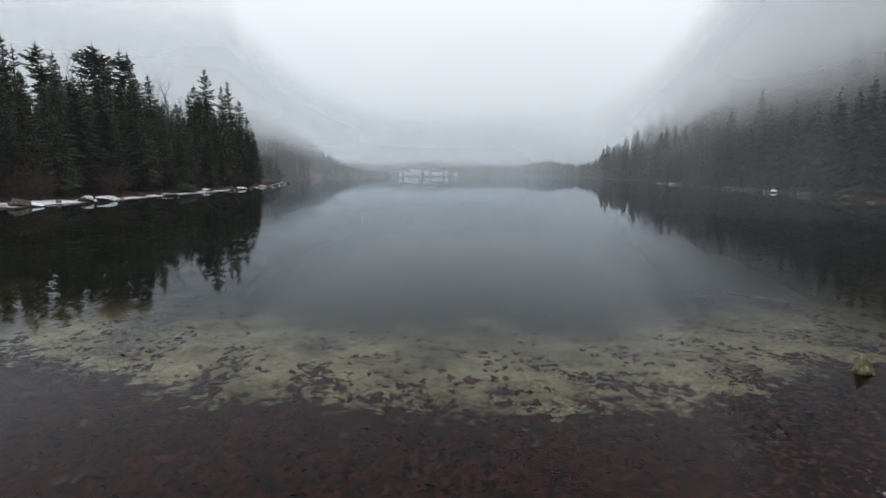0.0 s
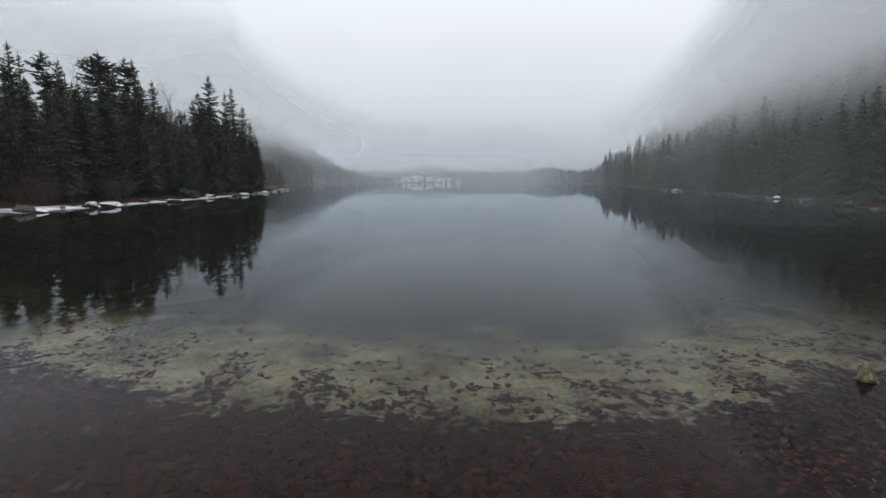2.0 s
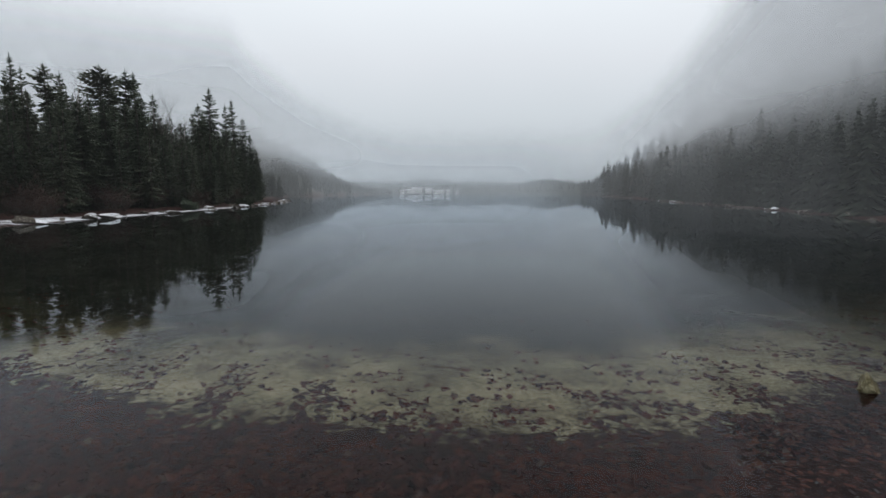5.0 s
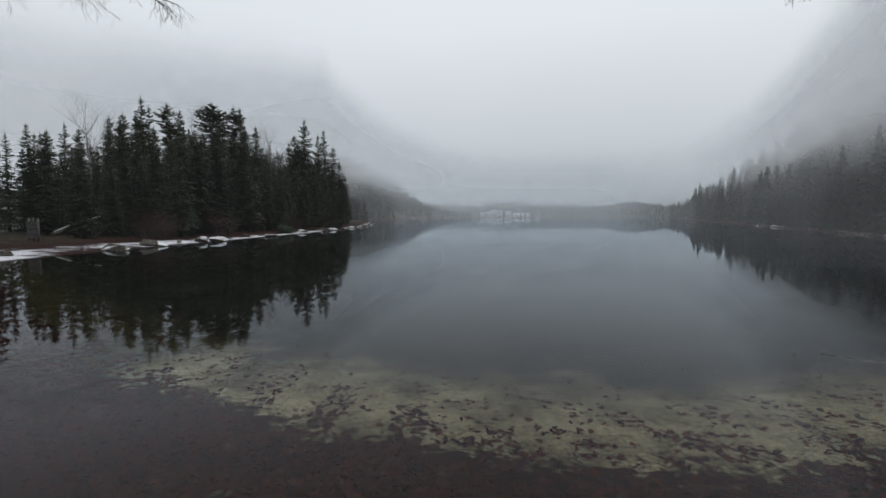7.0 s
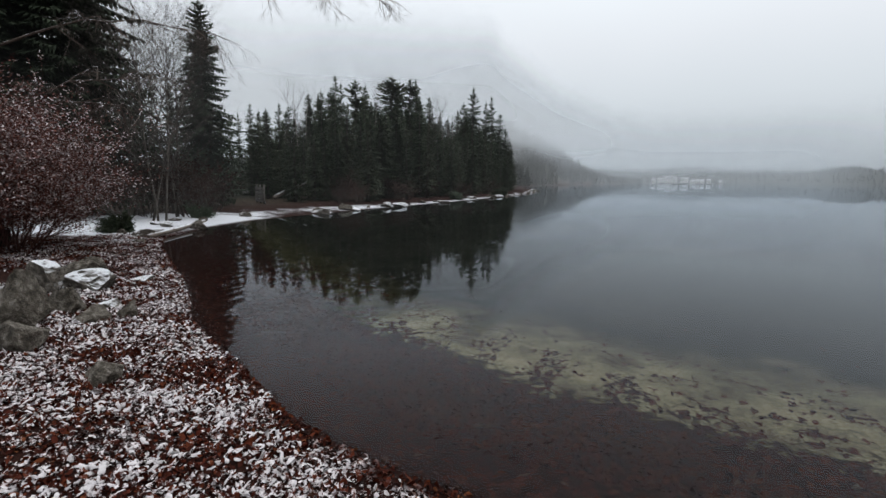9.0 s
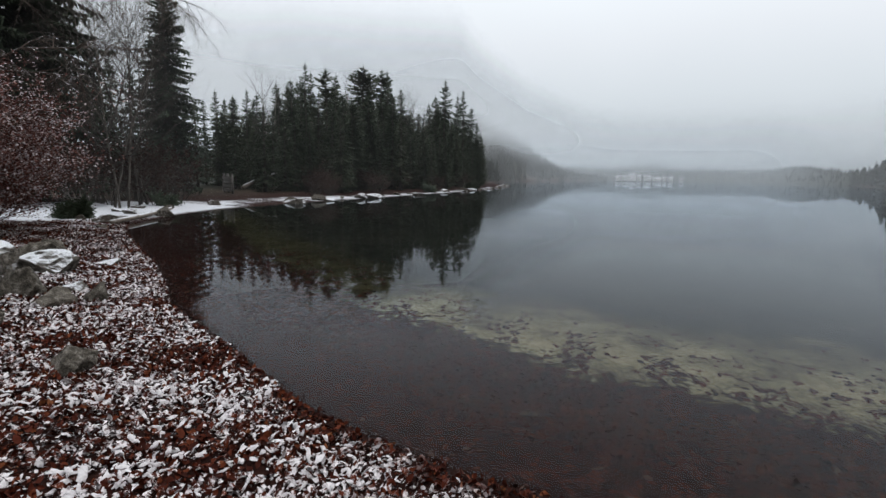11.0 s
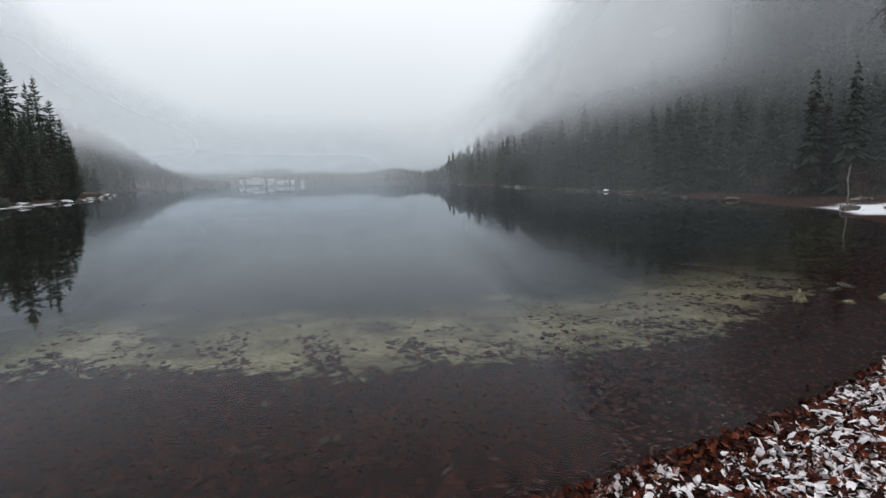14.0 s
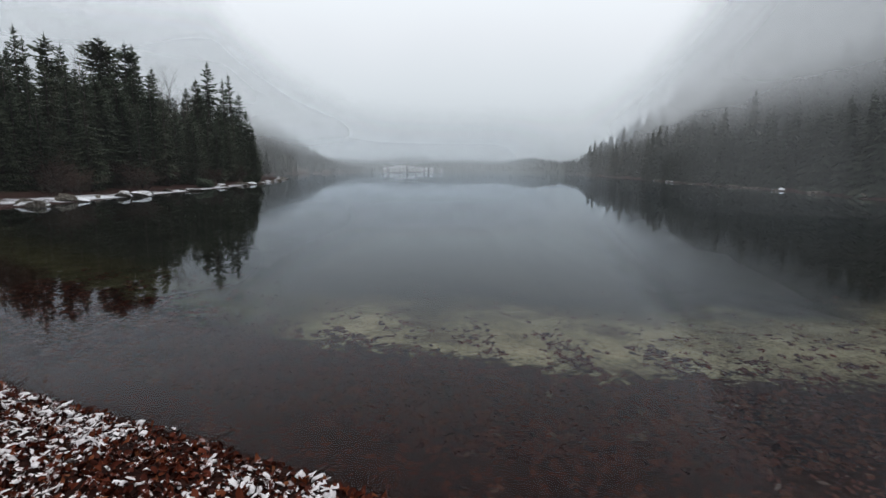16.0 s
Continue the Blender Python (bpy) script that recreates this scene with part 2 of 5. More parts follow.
def land(x, y):
    """Height of the ground, lake bed included."""
    x, y = np.atleast_1d(np.asarray(x, float)), np.atleast_1d(np.asarray(y, float))
    sd = shore_distance(x, y) + 0.025 * waves(x, y, 2.3, 1) * np.exp(-np.hypot(x, y) / 30)
    s = np.maximum(sd, 0)
    z = 0.085 * np.minimum(s, 1.6) + 0.03 * np.clip(s - 1.6, 0, 12) + 0.05 * np.clip(s - 14, 0, 60)
    z = z + 0.02 * waves(x, y, 1.1, 2) * soft_step(s, 0.2, 1.2)
    z = z + 0.35 * waves(x, y, 14, 3) * soft_step(s, 5, 20)
    # steep valley sides right and left, low hills beyond the far shore
    az = np.degrees(np.arctan2(x, np.maximum(y, 1.0)))
    out = 1 - soft_step(np.hypot(x, y), 620, 980)
    right = out * soft_step(x * 0.85 + y * 0.25, 18, 60) * soft_step(az, 9.5, 17)
    z = z + right * 0.82 * np.clip(s - 14, 0, 330) * (1 + 0.12 * waves(x, y, 120, 4))
    # no slope on the right rises over its ridge line
    rad = np.hypot(x, y)
    crest = np.interp(az, [q[0] for q in RIDGE], [q[1] for q in RIDGE]) - 1.1
    roof = rad * np.tan(np.radians(np.maximum(crest, 0.5))) * (1 + 0.03 * waves(x, y, 90, 8)) + 1.0
    z = np.where((az > 12) & (rad > 70) & (z > roof), roof, z)
    left = out * soft_step(-x, 60, 110) * soft_step(y, 120, 260) * soft_step(-az, 6, 20) * (1 - 0.72 * soft_step(-az, 23, 32))
    z = z + left * 0.58 * np.clip(s - 6, 0, 82) * (1 + 0.15 * waves(x, y, 150, 5))
    far = soft_step(y, 1140, 1400) * (1 - soft_step(np.abs(x), 250, 500))
    z = z + far * 26 * (1 + 0.4 * waves(x, y, 300, 6))
    d = np.maximum(-sd, 0)
    bed = -(0.14 * np.minimum(d, 2.4) + 0.10 * np.clip(d - 2.4, 0, 2.2) + 0.45 * np.clip(d - 4.6, 0, 14) + 0.02 * np.maximum(d - 18, 0))
    bed = bed + 0.025 * waves(x, y, 0.9, 7) * soft_step(d, 0.3, 1.5)
    return np.where(sd > 0, z, bed)


def land_at(x, y):
    return float(land(x, y)[0])


# ground: one sheet, finest where the walk passes
GN, GK = 380, 8.2
u = np.linspace(-1, 1, GN)
gx = -2.0 + 1.75 * np.sinh(GK * u) * (3200 / (1.75 * np.sinh(GK)))
gy = 2.5 + 1.75 * np.sinh(GK * u) * (3200 / (1.75 * np.sinh(GK)))
GX, GY = np.meshgrid(gx, gy)
GZ = land(GX.ravel(), GY.ravel())
g_me = bpy.data.meshes.new("ground")
g_co = np.stack([GX.ravel(), GY.ravel(), GZ], -1)
gi = np.arange(GN * GN).reshape(GN, GN)
g_faces = np.stack([gi[:-1, :-1].ravel(), gi[:-1, 1:].ravel(), gi[1:, 1:].ravel(), gi[1:, :-1].ravel()], -1)
g_me.vertices.add(len(g_co))
g_me.vertices.foreach_set("co", g_co.ravel())
g_me.loops.add(g_faces.size)
g_me.loops.foreach_set("vertex_index", g_faces.ravel())
g_me.polygons.add(len(g_faces))
g_me.polygons.foreach_set("loop_start", np.arange(0, g_faces.size, 4))
g_me.polygons.foreach_set("use_smooth", np.ones(len(g_faces), bool))
g_me.update(calc_edges=True)
# how far each spot lies from the water, for the materials
fx, fy = GX.ravel(), GY.ravel()
f_shore = shore_distance(fx, fy)
f_sand = np.clip(fy - sand_line(fx), -50, 50)
# broad lying snow: the near beach, the left bank, a thin rim along the point, the beach on the right
near_beach = 1 - soft_step(np.hypot(fx + 3, fy - 1), 16, 24)
left_bank = np.exp(-((fx + 20.3) / 5.5) ** 2 - ((fy - 12) / 6.0) ** 2) * 1.8 + np.exp(-((fx + 23.2) / 2.2) ** 2 - ((fy - 27) / 9.0) ** 2)
rim = (1 - soft_step(f_shore, 0.7, 2.0)) * soft_step(fy, 20, 30) * (fx < -20) * (fy < 135) * 0.75
right_beach = np.exp(-((fx - 18.7) / 4.5) ** 2 - ((fy - 13.5) / 4.0) ** 2) * 0.95
f_snow = np.clip(np.maximum.reduce([0.38 * near_beach, left_bank * 0.70, rim, right_beach]), 0, 0.88) * (f_shore > -0.3)
for a_name, a_val in (("shore", f_shore), ("marl", f_sand), ("snow", f_snow), ("marl_x", np.clip(fx, -60, 60))):
    at = g_me.attributes.new(a_name, "FLOAT", "POINT")
    at.data.foreach_set("value", a_val.astype(np.float32))

m_ground, n, l, p = nodes_of("shore_ground")
at = n.new("ShaderNodeAttribute")
at.attribute_name = "shore"
sd = at.outputs["Fac"]
def attr(name):
    q = n.new("ShaderNodeAttribute")
    q.attribute_name = name
    return q.outputs["Fac"]


edge_noise = noise_node(n, l, 0.9, 4)
edge_fine = noise_node(n, l, 7.0, 6, 0.8)
mk = math_node(n, l, "ADD", attr("marl"), math_node(n, l, "MULTIPLY_ADD", edge_noise.outputs["Fac"], 1.3, -0.65))
mk = math_node(n, l, "ADD", mk, math_node(n, l, "MULTIPLY_ADD", edge_fine.outputs["Fac"], 2.4, -1.2))
sdn = math_node(n, l, "ADD", sd, math_node(n, l, "MULTIPLY_ADD", edge_fine.outputs["Fac"], 0.7, -0.35))
# leaf mould, pale marl, dark deep bed with the water's light loss painted in
mould = ramp(n, ((0.3, (0.010, 0.005, 0.004)), (0.5, (0.024, 0.0095, 0.007)), (0.7, (0.048, 0.018, 0.012))))
l.new(noise_node(n, l, 14, 6, 0.7).outputs["Fac"], mould.inputs[0])
marl = ramp(n, ((0.36, (0.035, 0.028, 0.018)), (0.44, (0.12, 0.106, 0.068)), (0.52, (0.27, 0.25, 0.15)), (0.64, (0.46, 0.44, 0.30))))
l.new(math_node(n, l, "MULTIPLY_ADD", noise_node(n, l, 26, 6, 0.8).outputs["Fac"], 0.55, math_node(n, l, "MULTIPLY", noise_node(n, l, 1.5, 5, 0.65).outputs["Fac"], 0.45)), marl.inputs[0])
deep_dark = ramp(n, ((0.3, (0.014, 0.016, 0.014)), (0.7, (0.034, 0.036, 0.028))))
l.new(noise_node(n, l, 0.7, 6, 0.7).outputs["Fac"], deep_dark.inputs[0])
olive = ramp(n, ((0.3, (0.022, 0.021, 0.010)), (0.7, (0.075, 0.07, 0.034))))
l.new(noise_node(n, l, 2.0, 6, 0.7).outputs["Fac"], olive.inputs[0])
# the marl is palest in mid bay and passes into weed-grown olive mud at its ends
mx = attr("marl_x")
ends = math_node(n, l, "MAXIMUM", span(n, l, mx, -4.2, -5.6), span(n, l, mx, 2.8, 5.0))
bed_pale = mix_col(n, l, ends, marl.outputs[0], olive.outputs[0])
col = mix_col(n, l, span(n, l, mk, -0.12, 0.22), mould.outputs[0], bed_pale)
mw = math_node(n, l, "ADD", attr("marl"), math_node(n, l, "MULTIPLY_ADD", edge_noise.outputs["Fac"], 2.2, -1.1))
# further out the bed colour darkens, standing in for light the deep water absorbs
col = mix_col(n, l, span(n, l, mw, 0.5, 2.7), col, deep_dark.outputs[0])
# dry land: litter under broken snow near by, brown forest floor further off
floor_c = ramp(n, ((0.3, (0.02, 0.014, 0.010)), (0.5, (0.042, 0.03, 0.021)), (0.7, (0.07, 0.052, 0.036))))
l.new(noise_node(n, l, 1.2, 6, 0.65).outputs["Fac"], floor_c.inputs[0])
snow_v = math_node(n, l, "ADD", math_node(n, l, "MULTIPLY", noise_node(n, l, 34, 5, 0.7).outputs["Fac"], 0.6), math_node(n, l, "MULTIPLY", noise_node(n, l, 0.8, 4).outputs["Fac"], 0.45))
snow_v = math_node(n, l, "ADD", snow_v, math_node(n, l, "MULTIPLY_ADD", attr("snow"), 0.5, -0.38))
snow_m = math_node(n, l, "MULTIPLY", span(n, l, snow_v, 0.40, 0.50), span(n, l, sdn, 0.1, 0.5))
dry = mix_col(n, l, span(n, l, sd, 4, 8), mould.outputs[0], floor_c.outputs[0])
needle_floor = ramp(n, ((0.35, (0.022, 0.028, 0.022)), (0.55, (0.04, 0.046, 0.036)), (0.64, (0.06, 0.062, 0.054)), (0.7, (0.3, 0.32, 0.34))))
l.new(noise_node(n, l, 0.05, 6, 0.7).outputs["Fac"], needle_floor.inputs[0])
dry = mix_col(n, l, span(n, l, sd, 8, 18), dry, needle_floor.outputs[0])
dry = mix_col(n, l, snow_m, dry, (0.72, 0.74, 0.78))
col = mix_col(n, l, span(n, l, sd, -0.05, 0.15), col, dry)
l.new(col, p.inputs["Base Color"])
p.inputs["Roughness"].default_value = 0.9
p.inputs["Specular IOR Level"].default_value = 0.08
bump(n, l, p, noise_node(n, l, 18, 6, 0.7).outputs["Fac"], 0.7, 0.03)
g_me.materials.append(m_ground)
ground = tagged(new("ground", g_me), "lake shore of brown leaf litter and broken snow, pale marl bed under water", "ground", kind="structure")

# water
m_water, n, l, p = nodes_of("lake_water")
n.remove(p)
mirror = n.new("ShaderNodeBsdfGlossy")
mirror.inputs["Roughness"].default_value = 0.0
mirror.inputs["Color"].default_value = (0.90, 0.95, 1.0, 1)
deep = n.new("ShaderNodeBsdfRefraction")
deep.inputs["IOR"].default_value = 1.333
deep.inputs["Roughness"].default_value = 0.0
deep.inputs["Color"].default_value = (0.735, 0.72, 0.715, 1)
fres = n.new("ShaderNodeFresnel")
fres.inputs["IOR"].default_value = 1.135
glass = n.new("ShaderNodeMixShader")
l.new(fres.outputs[0], glass.inputs[0])
l.new(deep.outputs[0], glass.inputs[1])
l.new(mirror.outputs[0], glass.inputs[2])
rip = noise_node(n, l, 1.6, 1.5, 0.45, stretch=(1.0, 1.7, 1))
patch = span(n, l, noise_node(n, l, 0.12, 2).outputs["Fac"], 0.45, 0.65, 0.15, 1.0)
hgt = math_node(n, l, "MULTIPLY", rip.outputs["Fac"], patch)
wb = n.new("ShaderNodeBump")
wb.inputs["Strength"].default_value, wb.inputs["Distance"].default_value = 0.022, 0.010
l.new(hgt, wb.inputs["Height"])
for q in (mirror, deep, fres):
    l.new(wb.outputs[0], q.inputs["Normal"])
l.new(glass.outputs[0], n["Material Output"].inputs["Surface"])
WX = 2400
water = link_mesh("water", [(-WX, -300, 0), (WX, -300, 0), (WX, 1700, 0), (-WX, 1700, 0)], [(0, 1, 2, 3)], m_water)
tagged(water, "still clear lake water mirroring misty forested slopes", "water", kind="structure")
water.visible_shadow = False

# mist: thin upright veils round the bay, denser higher up and further off


def mist_material(name, rad, low, high, base, top, seed, tone):
    m, n, l, p = nodes_of(name)
    n.remove(p)
    geo = n.new("ShaderNodeNewGeometry")
    sep = n.new("ShaderNodeSeparateXYZ")
    l.new(geo.outputs["Position"], sep.inputs[0])
    off = n.new("ShaderNodeVectorMath")
    off.operation = "ADD"
    off.inputs[1].default_value = (seed * 130.0, seed * 70.0, 0)
    l.new(geo.outputs["Position"], off.inputs[0])
    puff = noise_node(n, l, 3.0 / rad, 4, 0.6, src=off.outputs[0], stretch=(1, 1, 1.5))
    zz = math_node(n, l, "ADD", sep.outputs["Z"], math_node(n, l, "MULTIPLY_ADD", puff.outputs["Fac"], 0.9 * (top - base), -0.45 * (top - base)))
    hug = n.new("ShaderNodeAttribute")
    hug.attribute_name = "thin"
    dens = math_node(n, l, "MINIMUM", math_node(n, l, "MULTIPLY", span(n, l, zz, base, top, low, high), hug.outputs["Fac"]), 0.42)
    clear = n.new("ShaderNodeBsdfTransparent")
    a, b = n.new("ShaderNodeBsdfDiffuse"), n.new("ShaderNodeBsdfTranslucent")
    # droplets scatter the light of the whole sky, most of it from above
    lift = n.new("ShaderNodeVectorMath")
    lift.operation = "MULTIPLY_ADD"
    lift.inputs[1].default_value, lift.inputs[2].default_value = (0.6, 0.6, 0.6), (0, 0, 1)
    l.new(geo.outputs["Normal"], lift.inputs[0])
    for s in (a, b):
        s.inputs["Color"].default_value = (*tone, 1)
    l.new(lift.outputs[0], a.inputs["Normal"])
    half, veil = n.new("ShaderNodeMixShader"), n.new("ShaderNodeMixShader")
    half.inputs[0].default_value = 0.3
    l.new(a.outputs[0], half.inputs[1])
    l.new(b.outputs[0], half.inputs[2])
    l.new(dens, veil.inputs[0])
    l.new(clear.outputs[0], veil.inputs[1])
    l.new(half.outputs[0], veil.inputs[2])
    l.new(veil.outputs[0], n["Material Output"].inputs["Surface"])
    return m


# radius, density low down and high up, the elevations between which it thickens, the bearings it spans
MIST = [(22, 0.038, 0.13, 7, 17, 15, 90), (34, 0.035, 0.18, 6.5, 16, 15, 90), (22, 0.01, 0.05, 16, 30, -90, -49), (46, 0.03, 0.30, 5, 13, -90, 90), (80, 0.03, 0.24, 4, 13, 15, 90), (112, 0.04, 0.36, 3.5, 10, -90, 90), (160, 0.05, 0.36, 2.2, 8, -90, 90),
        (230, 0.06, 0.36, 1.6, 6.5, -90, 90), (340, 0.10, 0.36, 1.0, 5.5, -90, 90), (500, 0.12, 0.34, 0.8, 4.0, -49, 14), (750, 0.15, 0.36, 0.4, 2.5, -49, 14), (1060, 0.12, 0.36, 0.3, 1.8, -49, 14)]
for k, (rad, low, high, base, top, az0, az1) in enumerate(MIST):
    vs, fs, fade, under = [], [], [], []
    na, ne = int((az1 - az0) * 1.2) + 2, 34
    for i in range(na):
        az = az0 + (az1 - az0) * i / (na - 1)
        crest = float(np.interp(az, [q[0] for q in RIDGE], [q[1] for q in RIDGE]))
        ends = float((1 - 0.1 * soft_step(np.array(az), 37, 47)) * soft_step(np.array(az), az0, az0 + 9) * (1 - soft_step(np.array(az), az1 - 9, az1)))
        if rad in (230, 340):
            ends *= 1 + 0.5 * float(soft_step(np.array(az), -32, -24) * (1 - soft_step(np.array(az), -12, -5)))
        # thickest along the ridge where it runs down to the lake
        hang = 0.5 * float(soft_step(np.array(az), 16, 22) * (1 - soft_step(np.array(az), 34, 44)))
        for j in range(ne):
            el = -0.2 + (crest * 1.6 + 6.3) * (j / (ne - 1)) ** 1.3
            grow = 1.0 + 0.006 * max(el, 0)
            # the nearest veil bends in before the wooded point
            if rad == 46:
                grow *= 1 - 0.36 * float(soft_step(np.array(-az), 8, 34))
            vs.append((rad * grow * math.sin(radians(az)), rad * grow * math.cos(radians(az)), rad * grow * math.tan(radians(el))))
            under.append(float(soft_step(np.array(crest - el), 0.2, 2.2)))
            fade.append(ends * (1 + hang * float(soft_step(np.array(el), crest * 0.45, crest))) * (1 - 0.4 * float(soft_step(np.array(az), 37, 47) * soft_step(np.array(el), 6, 11))) * (1 - 0.55 * float(soft_step(np.array(-az), 14, 24)) if rad == 46 else 1.0) * float(1 - soft_step(np.array(el), crest * 0.9, crest * 1.6 + 6.0)))
    # the mist thins out where it meets the slopes
    at_v = np.array(vs)
    hill = land(at_v[:, 0], at_v[:, 1])
    thin = np.array(fade) * (1 - np.array(under) * np.where(hill > 2.5, 1 - soft_step(at_v[:, 2] - hill, 0.01 * rad, 0.12 * rad + 4), 0.0))
    for i in range(na - 1):
        for j in range(ne - 1):
            fs.append((i * ne + j, (i + 1) * ne + j, (i + 1) * ne + j + 1, i * ne + j + 1))
    # far veils take a darker, bluer colour that paints in the dull horizon light
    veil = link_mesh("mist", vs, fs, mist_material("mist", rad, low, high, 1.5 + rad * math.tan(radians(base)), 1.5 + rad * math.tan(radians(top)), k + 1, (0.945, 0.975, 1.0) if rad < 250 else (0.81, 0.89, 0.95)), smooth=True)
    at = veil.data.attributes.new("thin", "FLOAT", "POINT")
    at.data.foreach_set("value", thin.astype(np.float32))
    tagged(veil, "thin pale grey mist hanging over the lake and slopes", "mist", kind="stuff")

# ---------------------------------------------------------------- trees


def spruce_meshes(height, seed, width=0.17, bare=0.12, ragged=0.25, step=0.42, snowy=False, gap=0.36, most=8, count=7, blunt=0.0):
    """Trunk and crown of one spruce: whorls of drooping boughs with hanging twigs."""
    r = random.Random(seed)
    trunk = Soup()
    lean = (r.uniform(-0.012, 0.012), r.uniform(-0.012, 0.012))
    pts = [(lean[0] * height * t * t, lean[1] * height * t * t, height * t - (0.4 if t == 0 else 0)) for t in (0, 0.25, 0.5, 0.75, 0.97)]
    trunk.tube(pts, [height * 0.013 * (1 - 0.93 * t) for t in (0, 0.25, 0.5, 0.75, 0.97)], 7)
    crown = Soup()
    z = height * bare
    turn = r.uniform(0, 6.28)
    while z < height * 0.985:
        t = z / height
        reach = height * width * (1 - t) ** 0.72 * (0.55 + 0.45 * min(1, (t - bare) / 0.18 + 0.25)) + 0.10
        if blunt:
            # an old fir: narrow below, a broad nest of boughs at the top
            reach = height * width * (0.45 + 0.5 * math.exp(-((t - 0.80) / 0.13) ** 2) * blunt) * min(1.0, (1.0 - t) / 0.12) + 0.1
        boughs = 5 if t > 0.8 and not blunt else count
        for k in range(boughs):
            if r.random() < ragged * 0.45:
                continue
            a = turn + 6.283 * k / boughs + r.uniform(-0.35, 0.35)
            ln = reach * r.uniform(1 - ragged * 1.3, 1.12)
            zb = z + step * r.uniform(-0.5, 0.5)
            ca, sa = math.cos(a), math.sin(a)
            droop = (0.52 if t < 0.75 else 0.05) * r.uniform(0.6, 1.3)
            rise = 0.35 if t > 0.85 else 0.06
            segs = max(3, min(most, int(ln / gap)))
            ox, oy = lean[0] * height * t * t, lean[1] * height * t * t
            spine = []
            for i in range(segs + 1):
                q = i / segs
                zz = zb + ln * (rise * q - droop * q ** 1.4 + 0.16 * q ** 3.2)
                spine.append((ox + ca * ln * q, oy + sa * ln * q, zz))
            for i in range(segs):
                q = (i + 0.5) / segs
                (x0, y0, z0), (x1, y1, z1) = spine[i], spine[i + 1]
                half = (0.30 * ln * (1 - q) ** 0.7 + 0.07) * r.uniform(0.7, 1.25)
                for side in (-1, 1):
                    tx = x1 + (x1 - x0) * 0.55 - sa * half * side
                    ty = y1 + (y1 - y0) * 0.55 + ca * half * side
                    tz = z1 - 0.45 * half - r.uniform(0, 0.12)
                    crown.add([(x0, y0, z0), (x1, y1, z1), (tx, ty, tz)], [(0, 1, 2)])
                hang = r.uniform(0.22, 0.6) * (0.5 + 0.5 * (1 - t))
                mx, my = (x0 + x1) / 2 + r.uniform(-0.08, 0.08), (y0 + y1) / 2 + r.uniform(-0.08, 0.08)
                crown.add([(x0, y0, z0), (x1, y1, z1), (mx, my, min(z0, z1) - hang)], [(0, 1, 2)])
        turn += 0.9
        z += step * r.uniform(0.75, 1.25) * (0.6 + 0.7 * (1 - t))
    # the leader
    top = pts[-1]
    for k in range(4):
        a = k * 1.57
        crown.add([(top[0], top[1], height * 1.03), (top[0] + 0.1 * math.cos(a), top[1] + 0.1 * math.sin(a), height * 0.95), (top[0] + 0.1 * math.cos(a + 1), top[1] + 0.1 * math.sin(a + 1), height * 0.95)], [(0, 1, 2)])
    return trunk, crown


def spruce(label, height, seed, snowy=False, **kw):
    trunk, crown = spruce_meshes(height, seed, **kw)
    ob = thing("spruce_tree", label, "tree", (0, 0, -500))
    trunk.make("trunk", m_bark, ob, smooth=True)
    crown.make("crown", m_needle_snow if snowy else m_needle, ob)
    return ob


def branching(soup, start, way, length, radius, depth, r, up=0.25, spread=0.75, sides=5, tips=None, droop=0.0):
    """A limb that forks again and again into thinner ones."""
    segs = 4 if depth > 1 else 3
    pts, radii = [Vector(start)], [radius]
    d = Vector(way).normalized()
    for i in range(segs):
        d = (d + Vector((r.uniform(-1, 1), r.uniform(-1, 1), r.uniform(-0.6, 1) * up * 2 - droop)) * 0.22).normalized()
        pts.append(pts[-1] + d * length / segs)
        radii.append(max(radius * (1 - 0.6 * (i + 1) / segs), 0.002))
    soup.tube(pts, radii, sides if depth > 1 else 3)
    if depth <= 0:
        if tips is not None:
            tips.append((pts[-1], d))
        return
    for i in range(1, segs + 1):
        for _ in range(2 if i > 1 else 1):
            side = Vector((r.uniform(-1, 1), r.uniform(-1, 1), r.uniform(-0.5, 1.0) * up - droop)).normalized()
            w = (d * (1 - spread * 0.5) + side * spread).normalized()
            branching(soup, pts[i], w, length * r.uniform(0.45, 0.7), radii[i] * 0.62, depth - 1, r, up, spread, max(3, sides - 1), tips, droop)


